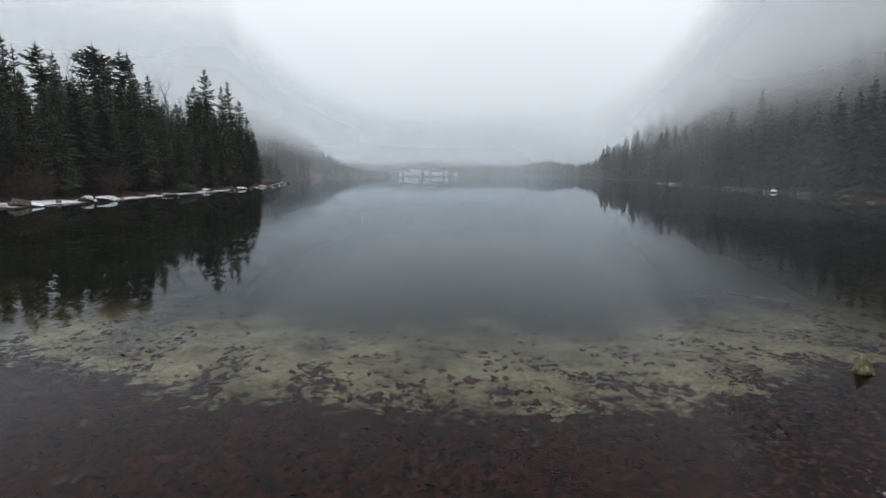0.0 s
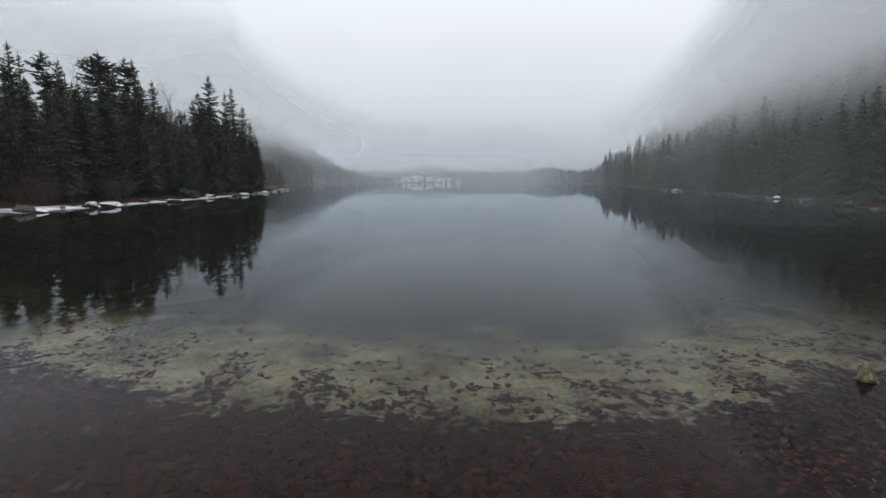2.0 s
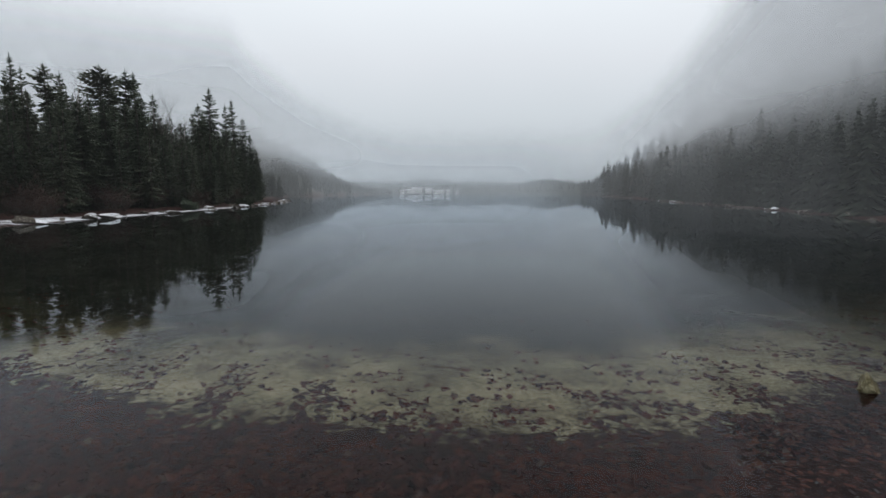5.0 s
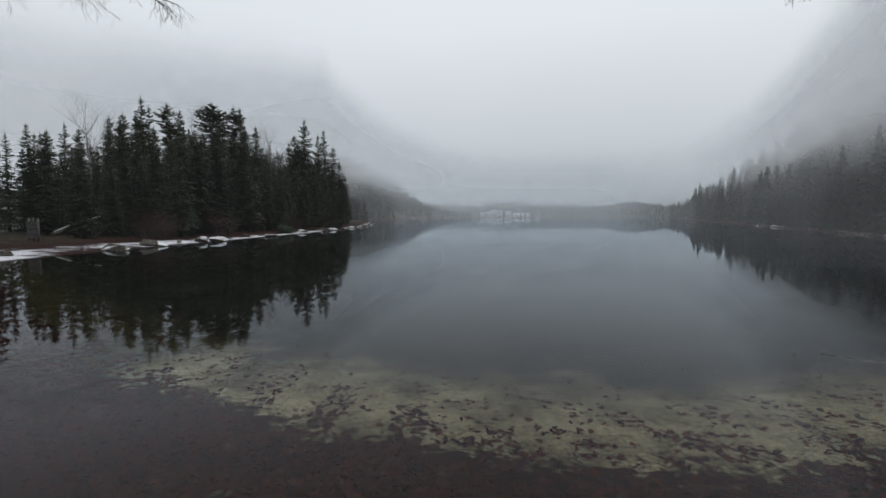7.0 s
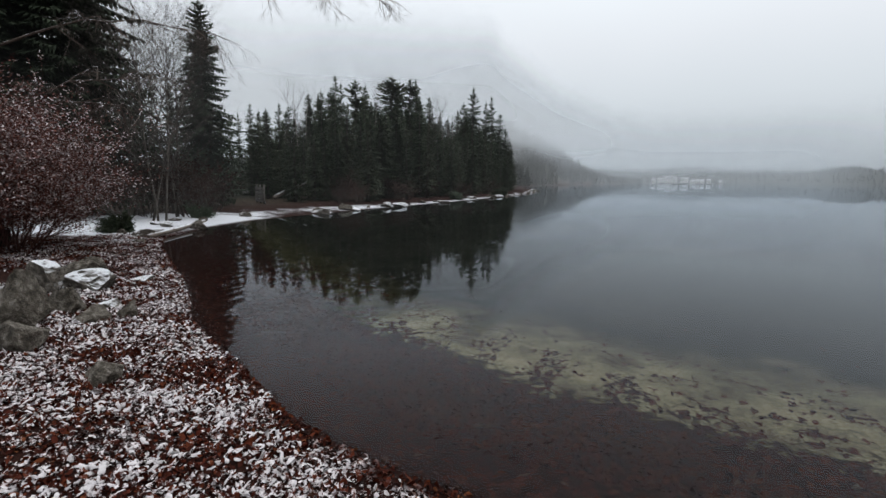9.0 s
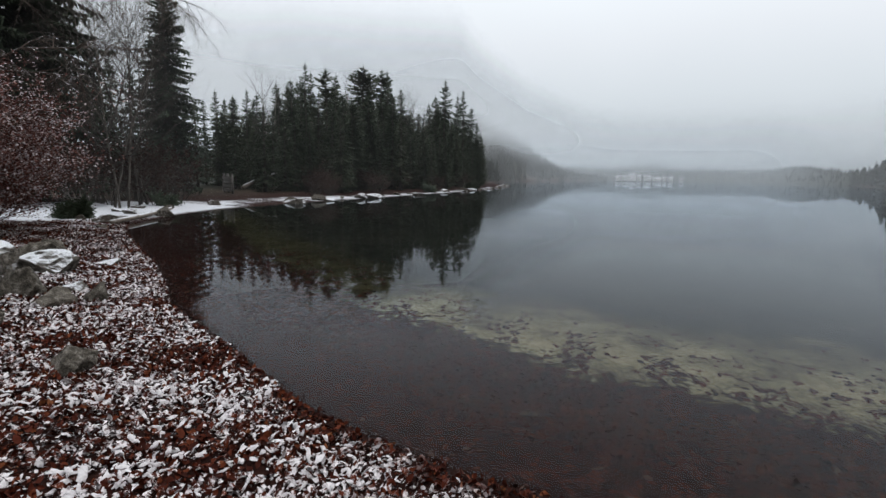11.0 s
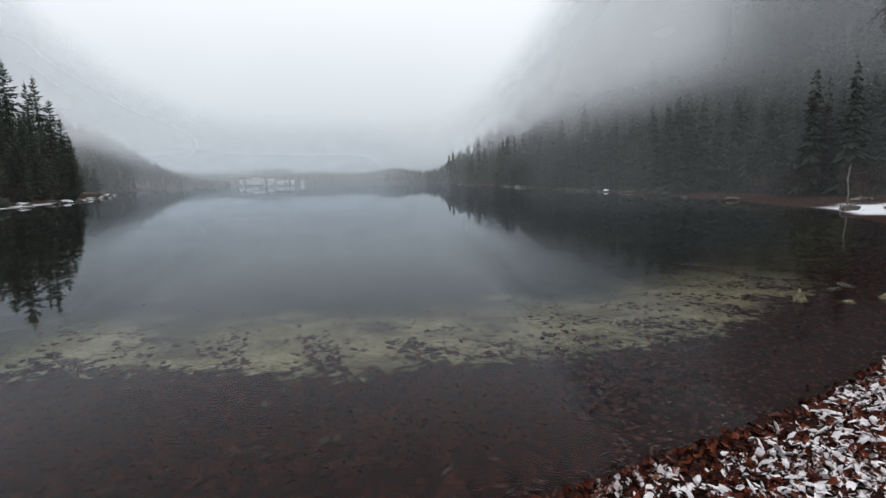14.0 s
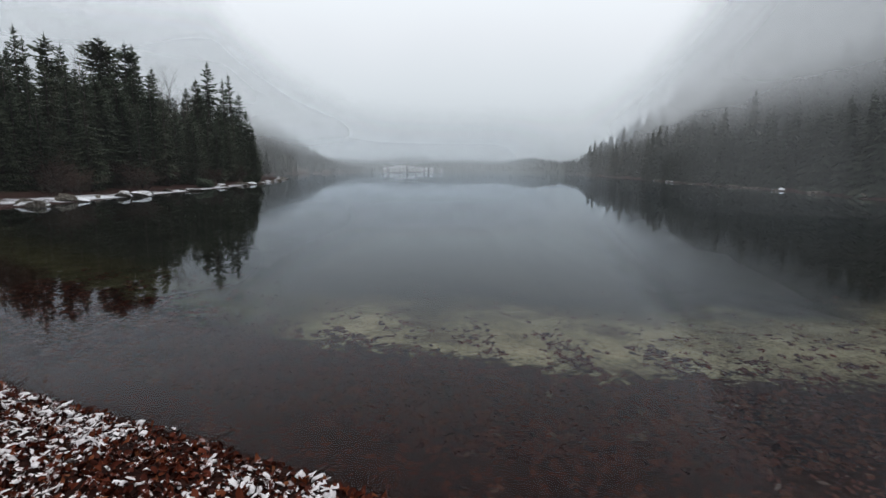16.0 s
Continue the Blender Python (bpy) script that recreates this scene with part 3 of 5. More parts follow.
def bare_tree(label, height, seed, stems=1, mat=None, spread=0.7, depth=3, trunk_radius=None, limb_mat=None, stout=0.5):
    r = random.Random(seed)
    ob = thing("bare_tree", label, "tree", (0, 0, -500))
    for sidx in range(stems):
        lean = Vector((r.uniform(-0.2, 0.2), r.uniform(-0.2, 0.2), 1)) if stems > 1 else Vector((r.uniform(-0.06, 0.06), r.uniform(-0.06, 0.06), 1))
        base = Vector((r.uniform(-0.3, 0.3), r.uniform(-0.3, 0.3), -0.3)) if stems > 1 else Vector((0, 0, -0.3))
        rad = trunk_radius or height * 0.011
        trunk, limbs = Soup(), Soup()
        pts, radii = [base], [rad * 1.25]
        steps = 7
        for i in range(steps):
            lean = (lean + Vector((r.uniform(-1, 1), r.uniform(-1, 1), 0.8)) * 0.07).normalized()
            pts.append(pts[-1] + lean * height * 0.86 / steps)
            radii.append(rad * (1 - 0.82 * (i + 1) / steps))
        trunk.tube(pts, radii, 8)
        for i in range(2, steps + 1):
            for k in range(3 if i > 3 else 2):
                a = r.uniform(0, 6.283)
                w = Vector((math.cos(a) * spread, math.sin(a) * spread, 0.75))
                branching(limbs, pts[i], w, height * 0.21 * r.uniform(0.7, 1.2), radii[i] * stout, depth - 1, r, 0.5, 0.6, 4)
        trunk.make("trunk", mat or m_bark, ob, smooth=True)
        limbs.make("branchwork", limb_mat or m_twig, ob)
    return ob


def soup_mesh(name, co, faces, mat):
    """A mesh of triangles from arrays."""
    me = bpy.data.meshes.new(name)
    me.vertices.add(len(co))
    me.vertices.foreach_set("co", np.ascontiguousarray(co, np.float32).ravel())
    me.loops.add(faces.size)
    me.loops.foreach_set("vertex_index", np.ascontiguousarray(faces, np.int32).ravel())
    me.polygons.add(len(faces))
    me.polygons.foreach_set("loop_start", np.arange(0, faces.size, faces.shape[1]))
    me.update(calc_edges=True)
    me.materials.append(mat)
    return me


def light_spruce(seed, tiers=22, boughs=6):
    """A spruce one unit high with a few drooping boughs, for woods far off."""
    r = random.Random(seed)
    s = Soup()
    s.add([(0.008, 0, -0.02), (-0.006, 0.007, -0.02), (-0.006, -0.007, -0.02), (0, 0, 0.95)], [(0, 1, 3), (1, 2, 3), (2, 0, 3)])
    for k in range(tiers):
        t = (k + 0.3) / tiers
        z = 0.04 + 0.94 * t
        reach = 0.165 * (1 - t) ** 0.75 + 0.010
        turn = r.uniform(0, 6.28)
        for b in range(boughs):
            if r.random() < 0.12:
                continue
            a = turn + 6.283 * b / boughs + r.uniform(-0.3, 0.3)
            q = reach * r.uniform(0.55, 1.25)
            z = 0.04 + 0.94 * t + r.uniform(-0.025, 0.025)
            ca, sa = math.cos(a), math.sin(a)
            w = q * 0.42
            dz = q * r.uniform(0.35, 0.75)
            s.add([(0, 0, z + 0.03), (ca * q * 0.6 - sa * w, sa * q * 0.6 + ca * w, z - dz * 0.7), (ca * q, sa * q, z - dz * 0.75), (ca * q * 0.6 + sa * w, sa * q * 0.6 - ca * w, z - dz * 0.7), (ca * q * 0.5, sa * q * 0.5, z - dz - 0.02)],
                  [(0, 1, 2), (0, 2, 3), (0, 4, 2)])
    return np.array([tuple(v) for v in s.v]), np.array(s.f)


def mid_spruce(seed, tiers=25, boughs=7):
    """A spruce one unit high whose boughs end in drooping fingers."""
    r = random.Random(seed)
    s = Soup()
    s.add([(0.009, 0, -0.02), (-0.006, 0.008, -0.02), (-0.006, -0.008, -0.02), (0, 0, 0.97)], [(0, 1, 3), (1, 2, 3), (2, 0, 3)])
    for k in range(tiers):
        t = (k + 0.3) / tiers
        reach = 0.16 * (1 - t) ** 0.8 + 0.008
        turn = r.uniform(0, 6.28)
        for b in range(boughs if t < 0.8 else 5):
            if r.random() < 0.15:
                continue
            a = turn + 6.283 * b / boughs + r.uniform(-0.35, 0.35)
            q = reach * r.uniform(0.5, 1.2)
            z = 0.05 + 0.94 * t + r.uniform(-0.02, 0.02)
            drop = q * r.uniform(0.3, 0.75)
            for d in (-0.55, 0.0, 0.5):
                a2 = a + d * r.uniform(0.6, 1.2)
                ln = q * r.uniform(0.75, 1.05) * (1.0 if d == 0 else 0.8)
                ca, sa = math.cos(a2), math.sin(a2)
                w = 0.2 * q
                b0 = (math.cos(a) * q * 0.12, math.sin(a) * q * 0.12, z)
                s.add([b0, (ca * ln * 0.55 - sa * w, sa * ln * 0.55 + ca * w, z - drop * 0.45 - 0.3 * w), (ca * ln, sa * ln, z - drop), (ca * ln * 0.55 + sa * w, sa * ln * 0.55 - ca * w, z - drop * 0.45 - 0.3 * w), (ca * ln * 0.6, sa * ln * 0.6, z - drop * 0.7 - 0.018)], [(0, 1, 2, 3)])
                if d == 0:
                    s.f.append((len(s.v) - 5, len(s.v) - 1, len(s.v) - 3))
    f = []
    for q in s.f:
        f.append(q[:3])
        if len(q) == 4:
            f.append((q[0], q[2], q[3]))
    return np.array([tuple(v) for v in s.v]), np.array(f)


MID = [mid_spruce(200 + i) for i in range(6)]
LIGHT = [light_spruce(100 + i) for i in range(6)]
TINY = [light_spruce(150 + i, 14, 5) for i in range(6)]


def wood(places, seed, label, forms=None, broad=(0.85, 1.35)):
    r = np.random.RandomState(seed)
    cos, fcs, base = [], [], 0
    for x, y, z, h in places:
        co, fc = (forms or LIGHT)[r.randint(6)]
        a, w = r.uniform(0, 6.28), h * r.uniform(*broad)
        c2 = np.stack([(co[:, 0] * math.cos(a) - co[:, 1] * math.sin(a)) * w + x, (co[:, 0] * math.sin(a) + co[:, 1] * math.cos(a)) * w + y, co[:, 2] * h + z], -1)
        cos.append(c2)
        fcs.append(fc + base)
        base += len(co)
    ob = new("wood", soup_mesh("wood", np.concatenate(cos), np.concatenate(fcs), m_far_wood))
    return tagged(ob, label, "forest", kind="stuff")


def stand(proto, x, y, scale=1.0, turn=None, sink=0.05, squeeze=1.0):
    """A copy of a tree at a place on the ground."""
    a = random.uniform(0, 360) if turn is None else turn
    c = copy_thing(proto, pose(x, y, land_at(x, y) - sink, 0, 0, a))
    c.scale = (scale * squeeze, scale * squeeze, scale)
    return c


PROTO = []
for seed, w, b, rg, blunt in ((1, 0.155, 0.04, 0.4, 0), (2, 0.13, 0.05, 0.48, 0), (3, 0.17, 0.03, 0.36, 0), (4, 0.14, 0.08, 0.55, 0), (5, 0.12, 0.04, 0.4, 0), (6, 0.15, 0.12, 0.55, 0), (7, 0.125, 0.12, 0.35, 0.75), (8, 0.11, 0.15, 0.5, 0.6)):
    PROTO.append(spruce("tall dark green fir with a blunt crown on the lake shore" if blunt else "tall dark green spruce standing on the lake shore", 20, seed, width=w, bare=b, ragged=rg, blunt=blunt))
dusted = spruce("dark spruce with snow-dusted drooping boughs by the bank", 20, 11, snowy=True, width=0.17, bare=0.05, ragged=0.35, step=0.26, gap=0.2, most=14, count=9)
fine = spruce("tall ragged spruce with dense drooping boughs behind the bank", 20, 12, width=0.16, bare=0.05, ragged=0.34, step=0.2, gap=0.2, most=14, count=9)
edge_spruce = spruce("spruce leaning its boughs over the end of the beach", 14, 13, width=0.2, bare=0.38, ragged=0.35, step=0.26, gap=0.2, most=14, count=9)
thin_bare = bare_tree("bare grey deciduous tree among dark spruces", 16, 21, 1, m_bark_pale, depth=3)
multi_bare = bare_tree("bare slender tree with several grey stems", 11, 22, 3, m_bark, depth=3, trunk_radius=0.055, stout=0.75)

# the skyline of the left point: bearing, distance, height of the tip
def by_bearing(az, dist):
    return dist * math.sin(radians(az)), dist * math.cos(radians(az))


SKYLINE = [(-41.6, 62, 11.2, 4), (-40.9, 66, 10.4, 1), (-39.2, 68, 10.9, 7), (-38.3, 70, 10.4, 3), (-35.4, 75, 11.4, 6), (-34.8, 78, 10.8, 3), (-33.5, 77, 11.1, 7), (-32.6, 79, 11.0, 1), (-31.2, 82, 9.2, 0), (-26.4, 88, 10.2, 0), (-27.3, 90, 8.6, 2), (-24.1, 96, 9.2, 1), (-24.8, 94, 8.7, 4), (-23.3, 102, 7.5, 2), (-22.7, 105, 6.0, 0), (-22.1, 108, 4.6, 2), (-47.6, 52, 8.3, 4), (-48.8, 54, 7.6, 0), (-46.5, 57, 8.0, 2), (-49.8, 50, 7.2, 1), (-43.0, 60, 9.6, 2), (-44.4, 58, 8.2, 0)]
for az, dist, el, kind in SKYLINE:
    x, y = by_bearing(az, dist)
    h = (dist * math.tan(radians(el)) + 1.6) * 1.03 - land_at(x, y)
    tree = stand(PROTO[kind], x, y, h / 20.4, squeeze=1.3)
    tree["group"] = "spruces on the point"
rr = random.Random(5)
placed = 0
while placed < 250:
    az, dist = rr.uniform(-50, -21.9), rr.uniform(40, 130)
    x, y = by_bearing(az, dist)
    sdv = float(shore_distance(x, y)[0])
    if not 3.5 < sdv < 34:
        continue
    lim = 8.2 if az < -45 else (9.6 if az < -32 else (7.6 if az < -28 else (8.7 if az < -25.2 else (8.0 if az < -23.6 else 4.8))))
    h = min(dist * math.tan(radians(lim)) * rr.uniform(0.5, 0.97) + 1.0, 22)
    if h < 4:
        continue
    tree = stand(rr.choice(PROTO[:6]), x, y, h / 20.4, rr.uniform(0, 360), squeeze=rr.uniform(1.2, 1.8))
    tree["group"] = "spruces on the point"
    placed += 1
for az, dist, hh in ((-29.8, 81, 13.2), (-30.4, 78, 12.2), (-37.2, 71, 14.2), (-45.6, 54, 10.6), (-44.7, 56, 9.8), (-28.9, 76, 10.5)):
    x, y = by_bearing(az, dist)
    t2 = stand(thin_bare, x, y, hh / 15)
    t2["group"] = "bare trees among the spruces"

# the bank at the left end of the beach
for az, dist, hh, pr in ((-55.3, 35, 12.5, dusted), (-65.6, 29, 20, fine), (-70, 28, 18, fine), (-50.6, 48, 6.2, PROTO[0]), (-51.6, 50, 7.4, PROTO[1]), (-52.5, 46, 7.0, PROTO[3]), (-53.4, 49, 7.6, PROTO[0]), (-54.2, 44, 6.4, PROTO[2]), (-55.8, 43, 7.2, PROTO[2]), (-56.6, 46, 8.0, PROTO[1]), (-58.0, 42, 8.0, PROTO[0]), (-59.4, 45, 9.0, PROTO[3]), (-60.8, 41, 8.6, PROTO[2]), (-75, 30, 16, PROTO[0])):
    x, y = by_bearing(az, dist)
    t2 = stand(pr, x, y, hh / 20.4, squeeze=1.3 if pr is dusted else 1.2)
    t2["group"] = "spruces behind the bank"
for az, dist, hh in ((-58.6, 27, 9.4), (-60.2, 25, 8.6), (-61.6, 28, 9.0)):
    x, y = by_bearing(az, dist)
    stand(multi_bare, x, y, hh / 10)

# woods on the far small point, the valley sides and the far shore
def scatter(count, seed, az_lo, az_hi, d_lo, d_hi, sd_lo, sd_hi, h_lo, h_hi):
    r = np.random.RandomState(seed)
    m = count * 12
    az = np.radians(r.uniform(az_lo, az_hi, m))
    d = np.where(r.rand(m) < 0.6, np.sqrt(r.uniform(d_lo * d_lo, d_hi * d_hi, m)), r.uniform(d_lo, d_hi, m))
    x, y = d * np.sin(az), d * np.cos(az)
    sdv = shore_distance(x, y)
    keep = np.nonzero((sdv > sd_lo) & (sdv < sd_hi))[0][:count]
    x, y = x[keep], y[keep]
    return list(zip(x, y, land(x, y) - 0.3, r.uniform(h_lo, h_hi, len(keep))))


wood(scatter(150, 31, -22.5, -18.0, 215, 300, 3, 60, 8, 11), 31, "small dark clump of conifers on a far point")
wood(scatter(2000, 32, -30, -5, 260, 1100, 4, 330, 7, 12), 32, "misty spruce forest on the valley side beyond the point", TINY, (1.0, 1.6))
wood(scatter(420, 36, 13, 75, 50, 112, 3.5, 120, 5.5, 10.5), 36, "dark spruce forest on the steep valley side above the beach", MID, (0.8, 1.15))
wood(scatter(300, 38, 17, 60, 42, 130, 1.2, 8, 3.5, 8.5), 38, "low dark spruces along the foot of the steep slope", MID, (1.0, 1.4))
wood(scatter(460, 37, 38, 76, 33, 96, 4.0, 90, 4.5, 8), 37, "dark spruces behind the bend of the beach", MID, (0.85, 1.2))
wood(scatter(1700, 33, 11, 70, 105, 330, 5, 260, 9, 15), 33, "dark spruce forest on the steep valley side above the lake", LIGHT, (0.8, 1.2))
wood(scatter(900, 34, 8, 40, 300, 950, 4, 330, 14, 22), 34, "misty spruce forest far along the valley side", TINY)
wood(scatter(1000, 35, -20, 20, 1180, 1420, 6, 300, 5, 12), 35, "hazy forest beyond the far shore", TINY, (1.3, 2.1))
for k in range(34):
    while True:
        az, dist = rr.uniform(24, 72), rr.uniform(55, 130)
        x, y = by_bearing(az, dist)
        sdv = float(shore_distance(x, y)[0])
        if 5.0 < sdv < 60 and not (x < 27 and y < 24 and sdv < 10):
            break
    tree = stand(rr.choice(PROTO), x, y, rr.uniform(6, 10) / 20.4, rr.uniform(0, 360), squeeze=0.8)
    tree["group"] = "spruces on the right shore"
    tree["label"] = "dark spruce at the foot of the steep slope"
es = stand(edge_spruce, 15.3, 9.5, 1.0, 40)
es["group"] = "spruces on the right shore"
for o in PROTO + [dusted, fine, edge_spruce, thin_bare, multi_bare]:
    for c in list(o.children_recursive):
        bpy.data.objects.remove(c)
    bpy.data.objects.remove(o)

# ---------------------------------------------------------------- rocks, driftwood, bushes


def rock_mesh(seed, flat=0.7, cuts=15, detail=4):
    """A boulder: a ball cut by many planes and roughened."""
    r = random.Random(seed)
    bm = bmesh.new()
    bmesh.ops.create_icosphere(bm, subdivisions=detail, radius=1)
    planes = []
    for _ in range(cuts):
        d = Vector((r.gauss(0, 1), r.gauss(0, 1), r.gauss(0, 0.8))).normalized()
        planes.append((d, r.uniform(0.36, 0.74)))
    for v in bm.verts:
        p = v.co.copy()
        for d, lim in planes:
            over = p.dot(d) - lim
            if over > 0:
                p -= d * over
        q = noise.noise(p * 2.1 + Vector((seed * 3.7, 0, 0))) * 0.14 + noise.noise(p * 6 + Vector((0, seed * 2.1, 0))) * 0.07 + noise.noise(p * 15) * 0.03
        p *= 1 + q
        v.co = Vector((p.x, p.y, p.z * flat))
    me = bpy.data.meshes.new("rock")
    bm.to_mesh(me)
    bm.free()
    return me


ROCKS = {}


def rock(x, y, size, seed, mat, label, flat=0.7, turn=0, lift=0.25, stretch=1.0, group="", name="rock", z=None):
    key = (seed, flat, mat.name)
    if key not in ROCKS:
        ROCKS[key] = rock_mesh(seed, flat)
        ROCKS[key].materials.append(mat)
    ob = new(name, ROCKS[key])
    zz = land_at(x, y) if z is None else z
    ob.matrix_world = pose(x, y, zz + size * flat * lift, 0, 0, turn)
    ob.scale = (size * stretch, size, size)
    return tagged(ob, label, "rock", group)


LB = "boulders by the beach"
rock(-10.0, 3.2, 0.5, 1, m_rock_snow, "grey boulder with a thick white cap of snow", 0.75, 10, 0.35, group=LB)
rock(-9.6, 3.65, 0.44, 2, m_rock_snow, "rough grey boulder under lumpy snow", 0.65, 60, 0.25, 1.15, LB)
rock(-8.3, 2.65, 0.35, 3, m_rock, "rounded grey limestone boulder", 0.85, 30, 0.35, group=LB)
rock(-7.7, 2.6, 0.29, 4, m_rock, "low brown-grey limestone block", 0.7, 80, 0.2, 1.3, LB)
rock(-8.2, 3.12, 0.24, 5, m_rock_snow, "small grey stone dusted with snow", 0.7, 0, 0.2, 1.2, LB)
rock(-7.55, 3.02, 0.26, 6, m_rock, "pointed dark grey stone in the leaves", 0.95, 45, 0.15, group=LB)
rock(-7.95, 1.95, 0.56, 7, m_rock, "large weathered grey boulder at the bank", 1.0, 15, 0.3, 0.8, LB)
rock(-6.95, 1.55, 0.38, 8, m_rock, "dark grey boulder with a rough face", 1.1, 70, 0.25, 0.9, LB)
rock(-9.1, 2.45, 0.48, 9, m_rock_snow, "grey boulder with snow on its top", 0.9, 130, 0.25, 1.1, LB)
rock(-10.5, 4.0, 0.4, 10, m_rock, "dark mossy boulder under the bush", 0.8, 10, 0.2, 1.2, LB)
rock(-5.4, 1.6, 0.27, 11, m_rock, "brown-grey stone lying in the snowy leaves", 0.62, 20, 0.35, 1.2)
rock(-10.0, 4.6, 0.25, 4, m_rock_snow, "flat stone under thin snow on the path", 0.45, 0, 0.2, 1.6)
rock(-11.5, 4.6, 0.35, 2, m_rock, "dark stone at the foot of the bush", 0.7, 0, 0.2, 1.2)

WR = "rocks in the shallows"
rock(3.0, 4.35, 0.15, 12, m_rock_pale, "yellowish limestone rock standing out of the water", 0.95, 20, 0.1, 1.0, WR, z=0.0)
rock(3.46, 4.18, 0.15, 13, m_rock_pale, "pale rock just under the water", 0.7, 50, 0.1, 1.1, WR, z=-0.09)
rock(4.05, 4.16, 0.14, 14, m_rock_pale, "blocky rock with a pale top above the water", 0.85, 10, 0.1, 1.15, WR, z=-0.03)
rock(3.95, 4.72, 0.13, 3, m_rock, "dark wet rock in the shallows", 0.6, 0, 0.1, 1.3, WR, z=-0.05)
rock(4.3, 4.8, 0.15, 4, m_rock, "olive wet rock in the shallows", 0.6, 40, 0.1, 1.3, WR, z=-0.05)
rock(3.45, 4.6, 0.1, 6, m_rock_pale, "small pale rock under water", 0.7, 0, 0.1, 1.2, WR, z=-0.07)
rock(3.7, 5.2, 0.13, 5, m_rock, "flat weed-grown rock under water", 0.5, 25, 0.1, 1.7, WR, z=-0.14)
SR = "stones at the bend of the beach"
for x, y, s_, q in ((8.7, 6.35, 0.28, 1), (9.05, 6.7, 0.22, 3), (9.5, 6.7, 0.3, 5), (8.35, 6.4, 0.18, 6), (10.0, 7.3, 0.24, 4), (9.3, 6.2, 0.2, 8), (10.5, 7.3, 0.22, 2)):
    rock(x, y, s_, q, m_rock if q % 2 else m_rock_snow, "brown-grey stone at the water's edge", 0.65, q * 40, 0.25, 1.1, SR)
BK = "stones on the snowy bank"
for x, y, s_, q in ((-17.2, 9.2, 0.42, 1), (-18.8, 12.1, 0.5, 3), (-19.6, 11.3, 0.3, 2), (-18.0, 9.9, 0.3, 5), (-20.9, 13.8, 0.34, 6), (-21.5, 12.9, 0.3, 8), (-16.0, 8.2, 0.25, 9), (-21.8, 17.0, 0.3, 1), (-20.4, 11.4, 0.28, 4), (-18.3, 8.9, 0.25, 3)):
    rock(x, y, s_, q, m_rock_snow if q % 3 else m_rock, "dark stone on the snowy bank beside the water", 0.6, q * 55, 0.2, 1.3, BK)
RB = "stones on the far beach"
for x, y, s_, q in ((17.3, 14.6, 0.32, 2), (17.9, 15.2, 0.36, 3), (18.0, 13.6, 0.32, 5), (19.8, 14.0, 0.4, 6), (21.3, 15.2, 0.38, 1), (18.2, 11.6, 0.3, 4), (14.8, 10.6, 0.28, 7), (22.4, 17.8, 0.42, 9)):
    rock(x, y, s_, q, m_rock_snow if q % 2 else m_rock, "dark stone on the white snowy beach", 0.55, q * 70, 0.2, 1.4, RB)
# stones and drifted lumps along the edge of the point and along the opposite shore
er = random.Random(77)
for k in range(64):
    t = er.random()
    yy = 22 + 98 * t ** 1.3
    xx = float(np.interp(yy, [q[1] for q in SHORE_LEFT[::-1]], [q[0] for q in SHORE_LEFT[::-1]]))
    rock(xx - er.uniform(-0.1, 0.9), yy, er.uniform(0.25, 0.62), 1 + k % 9, m_rock_snow if k % 3 else m_rock, "snow-capped stone along the edge of the wooded point", 0.5, er.uniform(0, 360), 0.2, er.uniform(1.0, 2.2), "stones along the point")
for k in range(30):
    yy = er.uniform(24, 110)
    xx = float(np.interp(yy, [q[1] for q in SHORE_RIGHT], [q[0] for q in SHORE_RIGHT]))
    rock(xx + er.uniform(0, 0.8), yy, er.uniform(0.25, 0.5), 1 + k % 9, m_rock_snow if k % 4 == 0 else m_rock, "grey stone along the foot of the steep slope", 0.5, er.uniform(0, 360), 0.2, er.uniform(1.0, 2.0), "stones along the steep shore")


def log(pts, radii, mat, label, name="driftwood"):
    s = Soup()
    s.tube(pts, radii, 8)
    r = random.Random(len(pts) * 7)
    for _ in range(2):
        i = r.randrange(1, len(pts) - 1)
        p = Vector(pts[i])
        s.tube([p, p + Vector((r.uniform(-0.2, 0.2), r.uniform(-0.2, 0.2), 0.12)) * (radii[0] * 10)], [radii[i] * 0.4, radii[i] * 0.15], 5)
    ob = s.make(name, mat, smooth=True)
    return tagged(ob, label, "wood")


m_drift = snow_on(plain("driftwood", ((0.3, (0.12, 0.095, 0.075)), (0.7, (0.30, 0.26, 0.22))), 8, 0.85, 0.008, 40, (4, 1, 1)), 0.6, 4, 0.08, 0.35)


def lie(x, y, up=0.05):
    return (x, y, max(land_at(x, y), 0) + up)


log([lie(4.15, 4.0, 0.03), lie(4.4, 3.86, 0.05), lie(4.65, 3.72, 0.05)], [0.035, 0.04, 0.035], m_drift, "short snow-dusted piece of driftwood at the waterline")
log([lie(6.0, 5.45, 0.0), lie(5.85, 5.05, 0.03), lie(5.75, 4.6, 0.05)], [0.012, 0.015, 0.016], m_bark_pale, "thin bare stick reaching into the water", "stick")
log([lie(-16.6, 8.8, 0.1), lie(-18.2, 10.9, 0.1), lie(-19.9, 13.2, 0.12)], [0.07, 0.09, 0.06], m_drift, "long drifted log along the snowy bank")
log([lie(14.0, 10.6, 0.05), lie(16.6, 12.6, 0.12), lie(19.2, 14.3, 0.1)], [0.05, 0.07, 0.05], m_drift, "dark drifted log on the snowy beach")
